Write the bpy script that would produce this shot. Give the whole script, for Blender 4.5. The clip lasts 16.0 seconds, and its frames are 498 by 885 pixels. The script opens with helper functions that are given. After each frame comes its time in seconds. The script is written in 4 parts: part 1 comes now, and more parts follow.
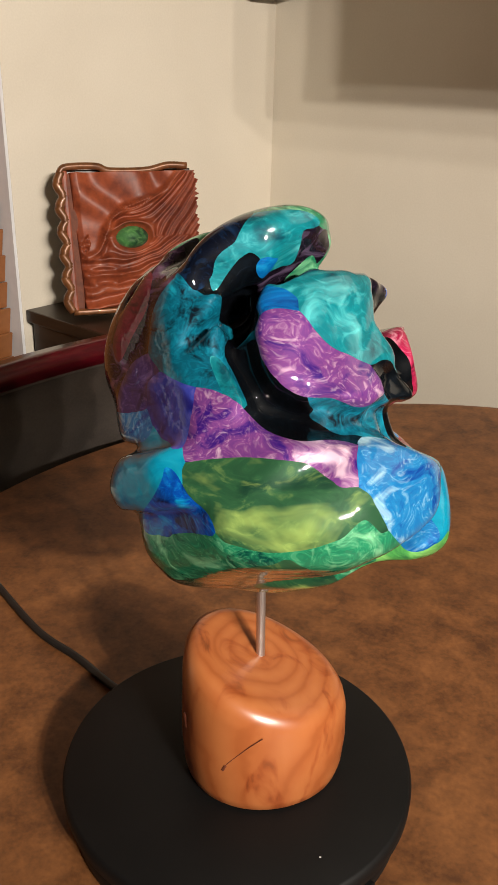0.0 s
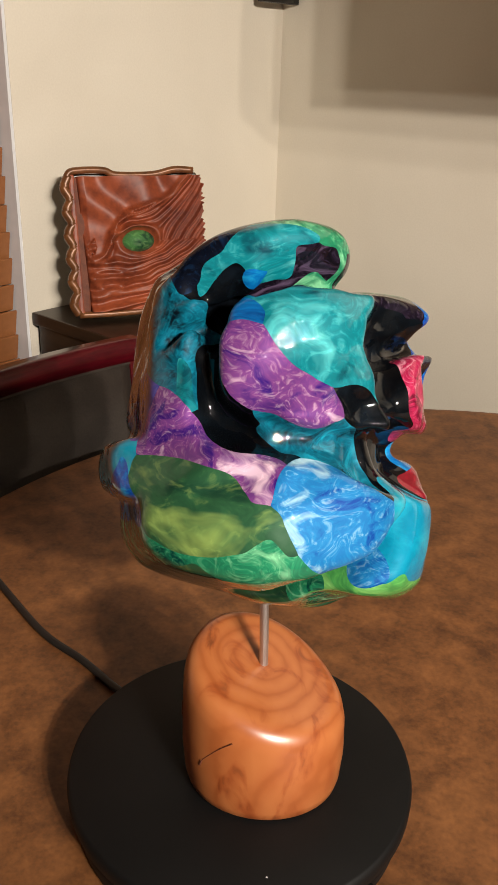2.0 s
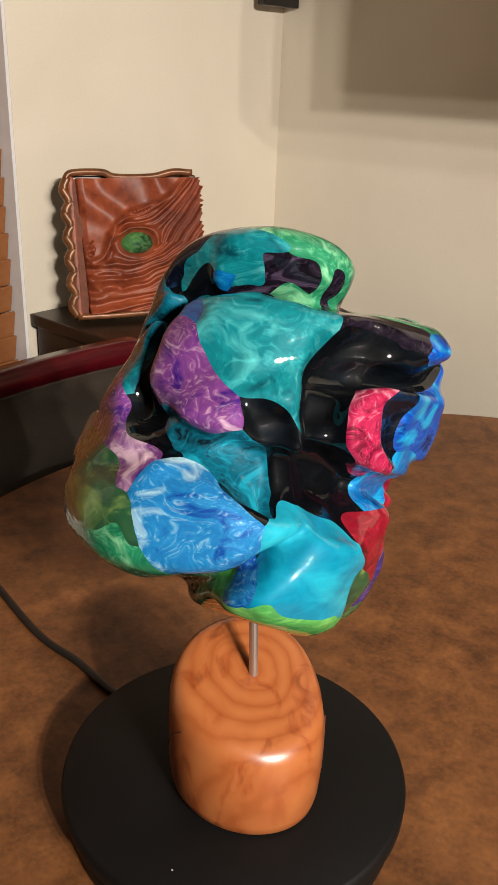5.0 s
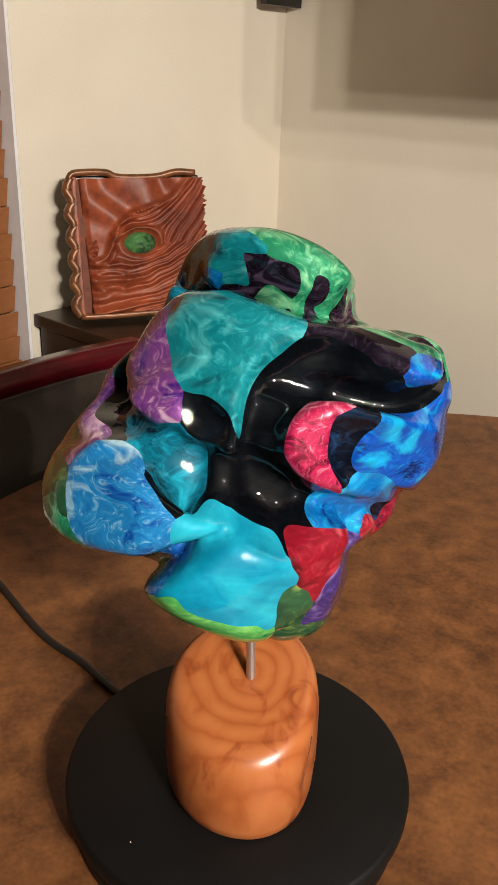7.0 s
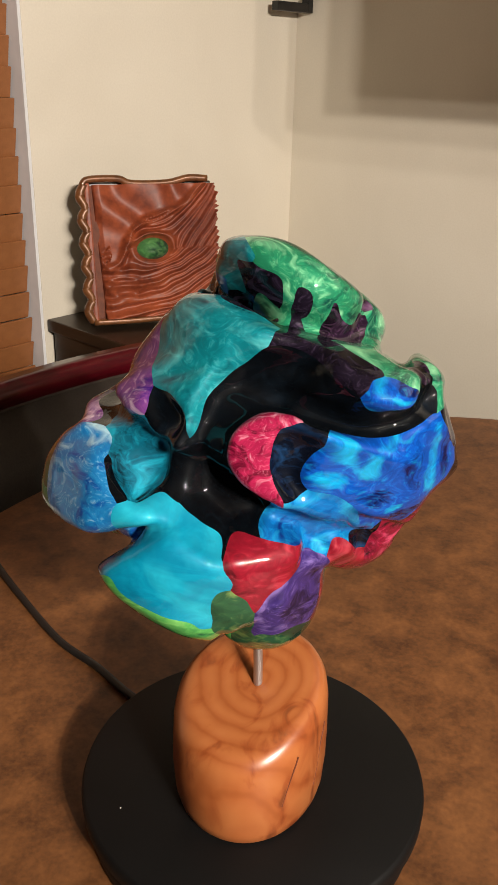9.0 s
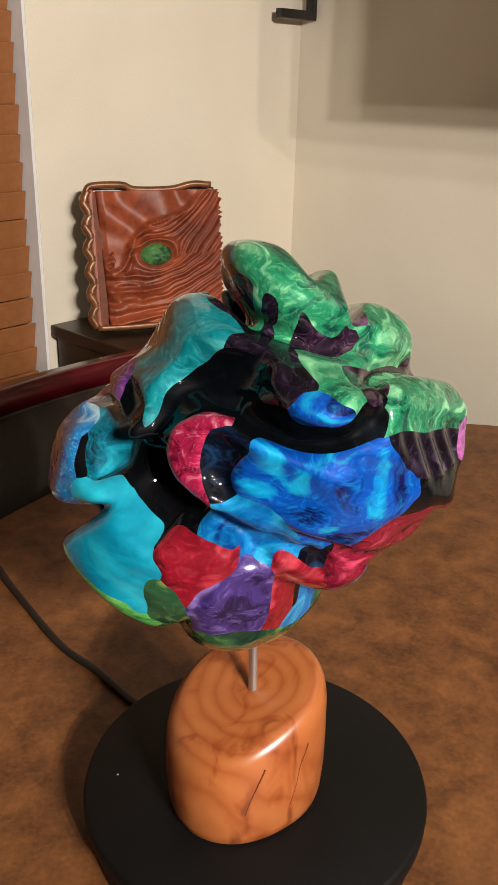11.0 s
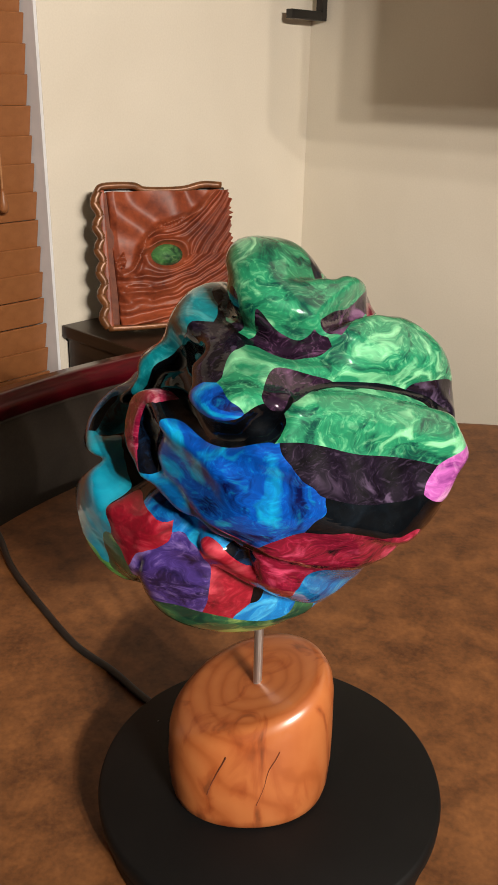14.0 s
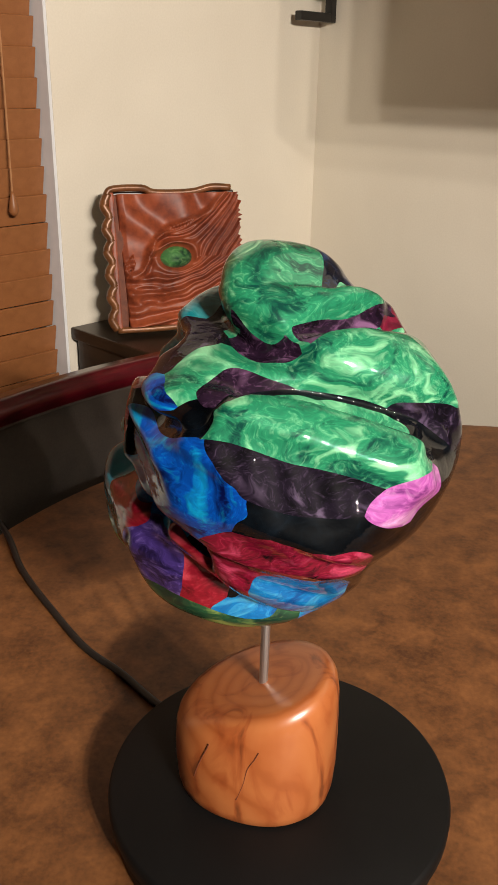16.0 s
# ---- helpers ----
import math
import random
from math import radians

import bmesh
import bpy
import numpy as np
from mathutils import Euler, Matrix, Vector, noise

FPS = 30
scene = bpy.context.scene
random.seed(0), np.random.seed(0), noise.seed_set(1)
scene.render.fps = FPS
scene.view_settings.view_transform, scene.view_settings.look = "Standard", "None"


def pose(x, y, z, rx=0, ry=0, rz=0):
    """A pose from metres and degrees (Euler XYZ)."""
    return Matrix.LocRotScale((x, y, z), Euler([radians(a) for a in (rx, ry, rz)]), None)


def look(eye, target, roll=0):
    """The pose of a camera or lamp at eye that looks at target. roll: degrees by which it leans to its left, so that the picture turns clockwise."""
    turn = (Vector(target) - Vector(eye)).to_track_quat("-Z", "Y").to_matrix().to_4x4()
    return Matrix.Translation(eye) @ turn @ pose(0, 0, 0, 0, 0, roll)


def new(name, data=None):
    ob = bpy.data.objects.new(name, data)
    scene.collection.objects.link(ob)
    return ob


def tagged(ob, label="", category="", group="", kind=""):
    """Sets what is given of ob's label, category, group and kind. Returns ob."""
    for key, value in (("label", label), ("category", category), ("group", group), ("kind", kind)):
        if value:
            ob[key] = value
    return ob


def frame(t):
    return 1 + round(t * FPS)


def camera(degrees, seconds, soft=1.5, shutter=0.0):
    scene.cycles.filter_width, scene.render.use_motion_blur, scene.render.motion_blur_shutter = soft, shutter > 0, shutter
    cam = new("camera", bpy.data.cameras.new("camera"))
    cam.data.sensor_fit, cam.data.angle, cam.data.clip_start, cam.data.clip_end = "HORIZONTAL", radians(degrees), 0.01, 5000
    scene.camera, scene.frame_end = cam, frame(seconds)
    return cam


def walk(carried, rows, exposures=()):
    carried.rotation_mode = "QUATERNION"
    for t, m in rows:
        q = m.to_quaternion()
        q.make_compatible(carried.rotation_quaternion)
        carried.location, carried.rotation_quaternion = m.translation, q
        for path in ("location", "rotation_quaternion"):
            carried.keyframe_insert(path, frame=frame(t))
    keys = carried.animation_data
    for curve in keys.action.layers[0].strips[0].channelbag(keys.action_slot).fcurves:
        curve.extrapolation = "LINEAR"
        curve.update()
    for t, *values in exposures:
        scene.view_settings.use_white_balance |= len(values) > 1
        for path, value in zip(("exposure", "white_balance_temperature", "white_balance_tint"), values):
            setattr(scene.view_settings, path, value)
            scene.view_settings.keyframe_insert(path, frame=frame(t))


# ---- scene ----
# camera: seconds, place, heading, tilt and lean in degrees
cam = camera(32.69, 16.0)
STEPS = [
    (0.0, 0.0232, -0.4718, 1.2512, 2.474, 65.942, 1.343),
    (0.5, 0.0243, -0.4730, 1.2561, 2.514, 65.928, 1.493),
    (1.0, 0.0230, -0.4742, 1.2571, 2.588, 65.937, 1.598),
    (1.5, 0.0234, -0.4760, 1.2580, 2.679, 65.981, 1.593),
    (2.0, 0.0221, -0.4769, 1.2575, 2.708, 66.038, 1.700),
    (2.5, 0.0214, -0.4779, 1.2584, 2.739, 66.086, 1.747),
    (3.0, 0.0216, -0.4775, 1.2580, 2.684, 66.115, 1.894),
    (3.5, 0.0222, -0.4777, 1.2586, 2.638, 66.178, 1.965),
    (4.0, 0.0235, -0.4772, 1.2581, 2.538, 66.208, 2.102),
    (6.5, 0.0236, -0.4782, 1.2611, 2.717, 66.084, 1.975),
    (7.0, 0.0235, -0.4776, 1.2599, 2.817, 66.121, 1.922),
    (7.5, 0.0228, -0.4784, 1.2609, 2.992, 66.132, 1.783),
    (8.0, 0.0224, -0.4787, 1.2613, 3.227, 66.182, 1.659),
    (8.5, 0.0227, -0.4789, 1.2613, 3.483, 66.233, 1.501),
    (9.0, 0.0219, -0.4804, 1.2635, 3.684, 66.303, 1.438),
    (11.5, 0.0214, -0.4800, 1.2631, 3.917, 66.821, 1.529),
    (12.0, 0.0210, -0.4798, 1.2639, 3.914, 66.895, 1.605),
    (12.5, 0.0194, -0.4796, 1.2626, 3.972, 66.882, 1.611),
    (13.0, 0.0177, -0.4817, 1.2629, 4.104, 66.875, 1.529),
    (13.5, 0.0173, -0.4818, 1.2614, 4.298, 66.812, 1.389),
    (14.0, 0.0170, -0.4829, 1.2626, 4.461, 66.744, 1.316),
    (14.5, 0.0161, -0.4842, 1.2621, 4.692, 66.766, 1.110),
    (15.0, 0.0142, -0.4834, 1.2610, 4.804, 66.817, 1.138),
    (15.5, 0.0134, -0.4831, 1.2626, 4.892, 66.798, 1.186),
    (16.0, 0.0158, -0.4826, 1.2656, 5.072, 66.756, 1.103),
]
PATH = [(t, pose(x, y, z, 0, 0, yaw) @ pose(0, 0, 0, tilt) @ pose(0, 0, 0, 0, 0, lean)) for t, x, y, z, yaw, tilt, lean in STEPS]
walk(cam, PATH)

TOP = 0.79                     # height of the platter's upper face
CORNER = Vector((-0.03, 1.62, 0))
ALONG = 52                     # heading of the window wall, degrees

# ---------------------------------------------------------------- light
world = bpy.data.worlds.new("evening_sky")
scene.world = world
world.use_nodes = True
wn = world.node_tree.nodes
sky = wn.new("ShaderNodeTexSky")
sky.sky_type, sky.sun_disc = "NISHITA", False
sky.sun_elevation, sky.sun_rotation = radians(4), radians(200)
world.node_tree.links.new(sky.outputs[0], wn["Background"].inputs[0])
wn["Background"].inputs[1].default_value = 0.02

for k, (x, y, z, watts) in enumerate([(1.10, -1.85, 2.00, 95), (0.98, -1.92, 2.03, 60), (1.24, -1.76, 2.03, 60), (1.03, -1.97, 1.95, 45), (1.42, -1.62, 2.02, 45)]):
    lamp = bpy.data.lights.new("ceiling_spot", "SPOT")
    lamp.energy, lamp.color, lamp.shadow_soft_size = watts * 1.6, (1.0, 0.90, 0.79), 0.020
    lamp.spot_size, lamp.spot_blend = radians(62), 0.9
    new("ceiling_spot", lamp).matrix_basis = look((x, y, z), (-0.25, 1.05, 1.06))
scene.view_settings.exposure = 0.0


# ---------------------------------------------------------------- materials
def srgb(r, g, b):
    return tuple((c / 255 / 12.92 if c <= 10 else ((c / 255 + 0.055) / 1.055) ** 2.4) for c in (r, g, b)) + (1.0,)


def material(name, rough=0.5, metal=0.0, coat=0.0):
    m = bpy.data.materials.new(name)
    m.use_nodes = True
    p = m.node_tree.nodes["Principled BSDF"]
    p.inputs["Roughness"].default_value = rough
    p.inputs["Metallic"].default_value = metal
    p.inputs["Coat Weight"].default_value = coat
    p.inputs["Coat Roughness"].default_value = 0.02
    return m, m.node_tree, p


def ramp(tree, source, stops):
    r = tree.nodes.new("ShaderNodeValToRGB")
    while len(r.color_ramp.elements) < len(stops):
        r.color_ramp.elements.new(0.5)
    for e, (at, colour) in zip(r.color_ramp.elements, stops):
        e.position, e.color = at, colour
    tree.links.new(source, r.inputs[0])
    return r.outputs[0]


def coords(tree, scale=(1, 1, 1), turn=(0, 0, 0)):
    c = tree.nodes.new("ShaderNodeTexCoord")
    m = tree.nodes.new("ShaderNodeMapping")
    m.inputs["Scale"].default_value = scale
    m.inputs["Rotation"].default_value = turn
    tree.links.new(c.outputs["Object"], m.inputs[0])
    return m.outputs[0]


def noisy(tree, vector, scale, detail=4.0, warp=0.0, rough=0.5):
    n = tree.nodes.new("ShaderNodeTexNoise")
    n.inputs["Scale"].default_value, n.inputs["Detail"].default_value = scale, detail
    n.inputs["Distortion"].default_value, n.inputs["Roughness"].default_value = warp, rough
    tree.links.new(vector, n.inputs["Vector"])
    return n.outputs["Fac"]


def bump(tree, p, height, strength, distance=0.001):
    b = tree.nodes.new("ShaderNodeBump")
    b.inputs["Strength"].default_value, b.inputs["Distance"].default_value = strength, distance
    tree.links.new(height, b.inputs["Height"])
    tree.links.new(b.outputs[0], p.inputs["Normal"])


def mixed(tree, fac, a, b, mode="MIX"):
    n = tree.nodes.new("ShaderNodeMix")
    n.data_type, n.blend_type = "RGBA", mode
    for socket, value in ((n.inputs[0], fac), (n.inputs[6], a), (n.inputs[7], b)):
        if isinstance(value, (float, tuple)):
            socket.default_value = value
        else:
            tree.links.new(value, socket)
    return n.outputs[2]


def speckled(name, dark, light, scale, rough=0.5, relief=0.2, metal=0.0, coat=0.0, stretch=(1, 1, 1), fine=8.0):
    """A surface with broad patches and a fine grain between two colours."""
    m, t, p = material(name, rough, metal, coat)
    v = coords(t, stretch)
    broad, grain = noisy(t, v, scale, 4, 0.4), noisy(t, v, scale * fine, 6)
    both = t.nodes.new("ShaderNodeMath")
    both.operation = "MULTIPLY_ADD"
    both.inputs[1].default_value = 0.35
    t.links.new(grain, both.inputs[0])
    scaled = t.nodes.new("ShaderNodeMath")
    scaled.operation = "MULTIPLY"
    scaled.inputs[1].default_value = 0.65
    t.links.new(broad, scaled.inputs[0])
    t.links.new(scaled.outputs[0], both.inputs[2])
    t.links.new(ramp(t, both.outputs[0], [(0.32, dark), (0.68, light)]), p.inputs["Base Color"])
    if relief:
        bump(t, p, grain, relief, 0.0006)
    return m


def resin(name, dark, mid, light, scale=22.0, metal=0.35, warp=2.2, turn=(0.4, 0.2, 0.9), glow=0.0, deep=False):
    """Poured pearl resin: drifting swirls and thin filaments under a clear gloss coat."""
    m, t, p = material(name, 0.55, metal * 0.25, 1.0)
    p.inputs["Specular IOR Level"].default_value = 0.15
    v = coords(t, (1.0, 1.0, 1.5), turn)
    drift = t.nodes.new("ShaderNodeTexNoise")
    drift.inputs["Scale"].default_value, drift.inputs["Detail"].default_value = scale * 0.9, 2.0
    t.links.new(v, drift.inputs["Vector"])
    push = t.nodes.new("ShaderNodeVectorMath")
    push.operation = "MULTIPLY_ADD"
    push.inputs[1].default_value = (0.05, 0.05, 0.05)
    t.links.new(drift.outputs["Color"], push.inputs[0])
    t.links.new(v, push.inputs[2])
    swirl = noisy(t, push.outputs[0], scale * 1.3, 4, warp * 0.5, 0.5)
    thread = noisy(t, push.outputs[0], scale * 4.0, 4, warp, 0.6)
    a = ramp(t, swirl, [(0.36, dark), (0.46, mid), (0.55, mid), (0.68, light)])
    b = ramp(t, thread, [(0.42, dark), (0.55, mid), (0.72, light)])
    t.links.new(mixed(t, 0.3, a, b), p.inputs["Base Color"])
    p.inputs["Coat IOR"].default_value = 1.42 if deep else 1.5
    if deep:
        p.inputs["Specular IOR Level"].default_value = 0.05
        p.inputs["Metallic"].default_value = 0.0
    wave = t.nodes.new("ShaderNodeBump")
    wave.inputs["Strength"].default_value, wave.inputs["Distance"].default_value = 0.22 if deep else 0.34, 0.0025
    t.links.new(noisy(t, v, 55.0, 2, 0.6, 0.45), wave.inputs["Height"])
    t.links.new(wave.outputs[0], p.inputs["Normal"])
    ripple = t.nodes.new("ShaderNodeBump")
    ripple.inputs["Strength"].default_value, ripple.inputs["Distance"].default_value = 0.22, 0.0006
    t.links.new(noisy(t, v, 190.0, 1.5, 0.3), ripple.inputs["Height"])
    t.links.new(wave.outputs[0], ripple.inputs["Normal"])
    t.links.new(ripple.outputs[0], p.inputs["Coat Normal"])
    if glow:
        p.inputs["Transmission Weight"].default_value = glow
        p.inputs["IOR"].default_value = 1.5
    return m


RESIN = {
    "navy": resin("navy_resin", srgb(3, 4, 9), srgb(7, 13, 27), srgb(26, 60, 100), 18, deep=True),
    "teal": resin("teal_resin", srgb(0, 66, 80), srgb(8, 124, 134), srgb(96, 204, 206), 18),
    "teal_dark": resin("dark_teal_resin", srgb(2, 18, 30), srgb(4, 100, 124), srgb(24, 160, 186), 22, warp=3),
    "green": resin("jade_green_resin", srgb(2, 62, 52), srgb(36, 132, 92), srgb(150, 226, 172), 24, warp=3),
    "green_clear": resin("clear_green_resin", srgb(12, 52, 40), srgb(46, 94, 60), srgb(170, 200, 106), 16, 0.25, 1.5, (1.0, 0.5, 0.2), 0.15),
    "lime": resin("lime_green_resin", srgb(24, 96, 60), srgb(84, 170, 84), srgb(150, 220, 120), 20, 0.25, 2, (0, 0, 0), 0.1),
    "purple": resin("orchid_purple_resin", srgb(48, 16, 108), srgb(118, 62, 126), srgb(240, 206, 222), 26, warp=2.6),
    "violet": resin("blue_violet_resin", srgb(24, 24, 110), srgb(56, 66, 166), srgb(140, 120, 190), 18),
    "violet_dark": resin("dark_violet_resin", srgb(26, 16, 52), srgb(62, 44, 110), srgb(150, 124, 196), 24),
    "plum": resin("dark_plum_resin", srgb(12, 6, 14), srgb(34, 19, 36), srgb(132, 92, 130), 22, warp=3, deep=True),
    "plum_dark": resin("black_plum_resin", srgb(8, 6, 11), srgb(24, 17, 30), srgb(92, 76, 102), 26, warp=3, deep=True),
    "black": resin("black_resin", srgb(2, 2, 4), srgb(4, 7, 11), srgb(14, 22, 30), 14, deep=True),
    "blue": resin("cobalt_blue_resin", srgb(2, 34, 104), srgb(2, 106, 176), srgb(40, 184, 222), 20),
    "blue_deep": resin("royal_blue_resin", srgb(0, 10, 66), srgb(1, 78, 176), srgb(16, 176, 224), 18, warp=3),
    "pale_blue": resin("pale_blue_resin", srgb(6, 62, 142), srgb(30, 122, 180), srgb(190, 230, 238), 22, warp=3),
    "cyan": resin("cyan_resin", srgb(0, 92, 130), srgb(2, 136, 168), srgb(40, 178, 200), 11, 0.2, 1.2),
    "sky": resin("sky_blue_resin", srgb(2, 72, 140), srgb(10, 120, 190), srgb(80, 186, 226), 22),
    "pink": resin("hot_pink_resin", srgb(96, 6, 36), srgb(176, 32, 78), srgb(244, 164, 186), 34, warp=3),
    "pink_pale": resin("pink_violet_resin", srgb(96, 30, 100), srgb(176, 90, 166), srgb(226, 170, 214), 26),
    "crimson": resin("crimson_resin", srgb(24, 4, 14), srgb(140, 14, 50), srgb(226, 80, 120), 24, warp=3),
    "red": resin("red_resin", srgb(70, 6, 16), srgb(140, 18, 38), srgb(200, 74, 88), 16),
    "maroon": resin("maroon_resin", srgb(40, 6, 22), srgb(110, 18, 44), srgb(160, 60, 90), 16),
}

wall_paint = speckled("cream_wall_paint", srgb(214, 205, 188), srgb(226, 218, 202), 3.0, 0.75, 0.08, fine=90)
# for the unseen walls: dark so that less light bounces back
low_bounce_paint = speckled("low_bounce_taupe_paint", srgb(74, 66, 58), srgb(88, 79, 70), 3.0, 0.8, 0.08, fine=60)
# ceiling is out of view; its beige is darkened to weaken fill light
ceiling_paint = speckled("low_bounce_ceiling_paint", srgb(150, 141, 130), srgb(162, 153, 142), 3.0, 0.85, 0.1, fine=60)
trim_paint = speckled("white_trim_paint", srgb(214, 214, 216), srgb(230, 230, 232), 6.0, 0.4, 0.03)
# unseen floor: brown kept dark to hold down light from below
carpet = speckled("low_bounce_brown_carpet", srgb(52, 40, 31), srgb(78, 61, 48), 12, 0.95, 0.6, fine=30)
table_top_mat = speckled("suede_brown_laminate", srgb(81, 48, 24), srgb(138, 89, 49), 34, 0.55, 0.15, fine=7)
table_edge_mat = speckled("dark_brown_edge", srgb(52, 32, 20), srgb(76, 48, 28), 20, 0.5, 0.05)
black_plastic = speckled("matt_black_plastic", srgb(4, 4, 4), srgb(10, 9, 9), 30, 0.62, 0.08, fine=20)
next(n for n in black_plastic.node_tree.nodes if n.type == "BSDF_PRINCIPLED").inputs["Specular IOR Level"].default_value = 0.28
black_rubber = speckled("black_cable_rubber", srgb(14, 14, 14), srgb(26, 25, 24), 60, 0.45, 0.05)
black_iron = speckled("black_iron", srgb(18, 17, 16), srgb(34, 32, 30), 60, 0.45, 0.15)
cherry = speckled("cherry_red_lacquer", srgb(50, 5, 12), srgb(92, 11, 24), 9, 0.3, 0.03, coat=0.5, stretch=(1, 1, 6))
leather = speckled("dark_brown_leather", srgb(40, 34, 30), srgb(62, 54, 48), 14, 0.45, 0.5, fine=22)
espresso = speckled("espresso_wood", srgb(30, 22, 15), srgb(50, 38, 27), 10, 0.35, 0.06, stretch=(1, 1, 8))
slat_wood = speckled("honey_brown_blind_wood", srgb(132, 82, 46), srgb(148, 95, 55), 7, 0.45, 0.06, stretch=(1.5, 8, 8))
crack_mat = speckled("dark_bark_brown", srgb(84, 40, 22), srgb(120, 62, 36), 80, 0.7, 0.2)
cord_mat = speckled("tan_cord", srgb(150, 104, 66), srgb(180, 130, 88), 80, 0.8, 0.1)
steel = speckled("brushed_steel", srgb(186, 184, 181), srgb(214, 212, 209), 60, 0.48, 0.05, 1.0, stretch=(1, 1, 0.1))
carved_leather = speckled("red_brown_carved_wood", srgb(84, 32, 18), srgb(164, 80, 46), 14, 0.5, 0.3, coat=0.05, fine=7)
gilt = speckled("bronze_brown_frame", srgb(74, 44, 24), srgb(138, 88, 50), 30, 0.36, 0.15, 0.2, 0.25)
eye_glass = resin("green_glass", srgb(16, 52, 34), srgb(76, 128, 70), srgb(150, 190, 120), 16, 0.1, 1.0)


def wood():
    m, t, p = material("orange_juniper_wood", 0.30, 0.0, 0.35)
    p.inputs["Coat Roughness"].default_value = 0.34
    c = t.nodes.new("ShaderNodeTexCoord")
    w = t.nodes.new("ShaderNodeTexWave")
    w.wave_type, w.rings_direction = "RINGS", "Z"
    w.inputs["Scale"].default_value, w.inputs["Distortion"].default_value = 27.0, 5.5
    w.inputs["Detail"].default_value, w.inputs["Detail Scale"].default_value = 3.0, 0.7
    move = t.nodes.new("ShaderNodeMapping")
    lean = Euler((0.12, -0.30, 0))
    move.inputs["Rotation"].default_value = lean
    move.inputs["Location"].default_value = -(lean.to_matrix() @ Vector((0.010, 0.003, 0.09)))
    t.links.new(c.outputs["Object"], move.inputs[0])
    t.links.new(move.outputs[0], w.inputs["Vector"])
    rings = ramp(t, w.outputs["Fac"], [(0.0, srgb(175, 109, 64)), (0.55, srgb(170, 103, 60)), (0.85, srgb(167, 99, 56)), (1.0, srgb(158, 91, 50))])
    v = coords(t, (1, 1, 0.35), (0.0, 0.5, 0.3))
    knots = ramp(t, noisy(t, v, 30, 5, 1.6), [(0.32, srgb(120, 62, 38)), (0.40, srgb(214, 168, 136)), (0.47, srgb(246, 226, 204)), (0.7, srgb(255, 244, 230))])
    t.links.new(mixed(t, 0.68, rings, knots, "MULTIPLY"), p.inputs["Base Color"])
    bump(t, p, noisy(t, v, 140, 5), 0.06, 0.0005)
    return m


juniper = wood()
glass, gt, gp = material("window_glass", 0.0)
gp.inputs["Transmission Weight"].default_value = 1.0


# ---------------------------------------------------------------- building tools
def mesh_of(bm, name, mat, smooth=False):
    me = bpy.data.meshes.new(name)
    bmesh.ops.recalc_face_normals(bm, faces=bm.faces[:])
    for f in bm.faces:
        f.smooth = smooth
    bm.to_mesh(me)
    bm.free()
    me.materials.append(mat)
    return me


def part(name, bm, mat, parent=None, label="", smooth=False):
    ob = new(name, mesh_of(bm, name, mat, smooth))
    if parent:
        ob.parent = parent
    return tagged(ob, label)


def thing(name, label, category, m=None, group=""):
    ob = tagged(new(name), label, category, group)
    ob.empty_display_size = 0.05
    if m:
        ob.matrix_basis = m
    return ob


def box(sx, sy, sz, m=None, bevel=0.0, seg=2, bm=None):
    bm = bm or bmesh.new()
    made = bmesh.ops.create_cube(bm, size=1, matrix=(m or Matrix()) @ Matrix.Diagonal((sx, sy, sz, 1)))
    if bevel:
        edges = list({e for v in made["verts"] for e in v.link_edges})
        bmesh.ops.bevel(bm, geom=edges, offset=bevel, segments=seg, affect="EDGES", profile=0.6)
    return bm


def lathe(profile, n=96):
    """A turned body from (radius, height) pairs, closed at both ends."""
    bm = bmesh.new()
    rings = []
    for r, z in profile:
        rings.append([bm.verts.new((r * math.cos(2 * math.pi * k / n), r * math.sin(2 * math.pi * k / n), z)) for k in range(n)])
    for a, b in zip(rings, rings[1:]):
        for k in range(n):
            bm.faces.new((a[k], a[(k + 1) % n], b[(k + 1) % n], b[k]))
    bm.faces.new(rings[0][::-1])
    bm.faces.new(rings[-1])
    return bm


def spline(points, steps=12):
    """Points along a smooth curve through the given ones (any number of values each)."""
    p = [np.array(q, float) for q in points]
    p = [2 * p[0] - p[1]] + p + [2 * p[-1] - p[-2]]
    out = []
    for a, b, c, d in zip(p, p[1:], p[2:], p[3:]):
        for k in range(steps):
            t = k / steps
            out.append(0.5 * (2 * b + (c - a) * t + (2 * a - 5 * b + 4 * c - d) * t * t + (3 * b - a - 3 * c + d) * t ** 3))
    return out + [p[-2]]


def tube(points, radius, n=12, steps=10):
    bm = bmesh.new()
    path = [Vector(q) for q in spline(points, steps)]
    rings = []
    for k, q in enumerate(path):
        way = (path[min(k + 1, len(path) - 1)] - path[max(k - 1, 0)]).normalized()
        side = way.cross(Vector((0.13, 0.21, 0.97))).normalized()
        up = side.cross(way)
        rings.append([bm.verts.new(q + radius * (math.cos(2 * math.pi * j / n) * side + math.sin(2 * math.pi * j / n) * up)) for j in range(n)])
    for a, b in zip(rings, rings[1:]):
        for j in range(n):
            bm.faces.new((a[j], a[(j + 1) % n], b[(j + 1) % n], b[j]))
    bm.faces.new(rings[0][::-1])
    bm.faces.new(rings[-1])
    return bm


# ---------------------------------------------------------------- the room
ROOM = Matrix.Translation(CORNER) @ pose(0, 0, 0, 0, 0, ALONG - 90)
# here +x runs along the side wall, -y runs along the window wall towards the window
HIGH, WIDE, DEEP, THICK = 2.45, 6.2, 6.4, 0.14
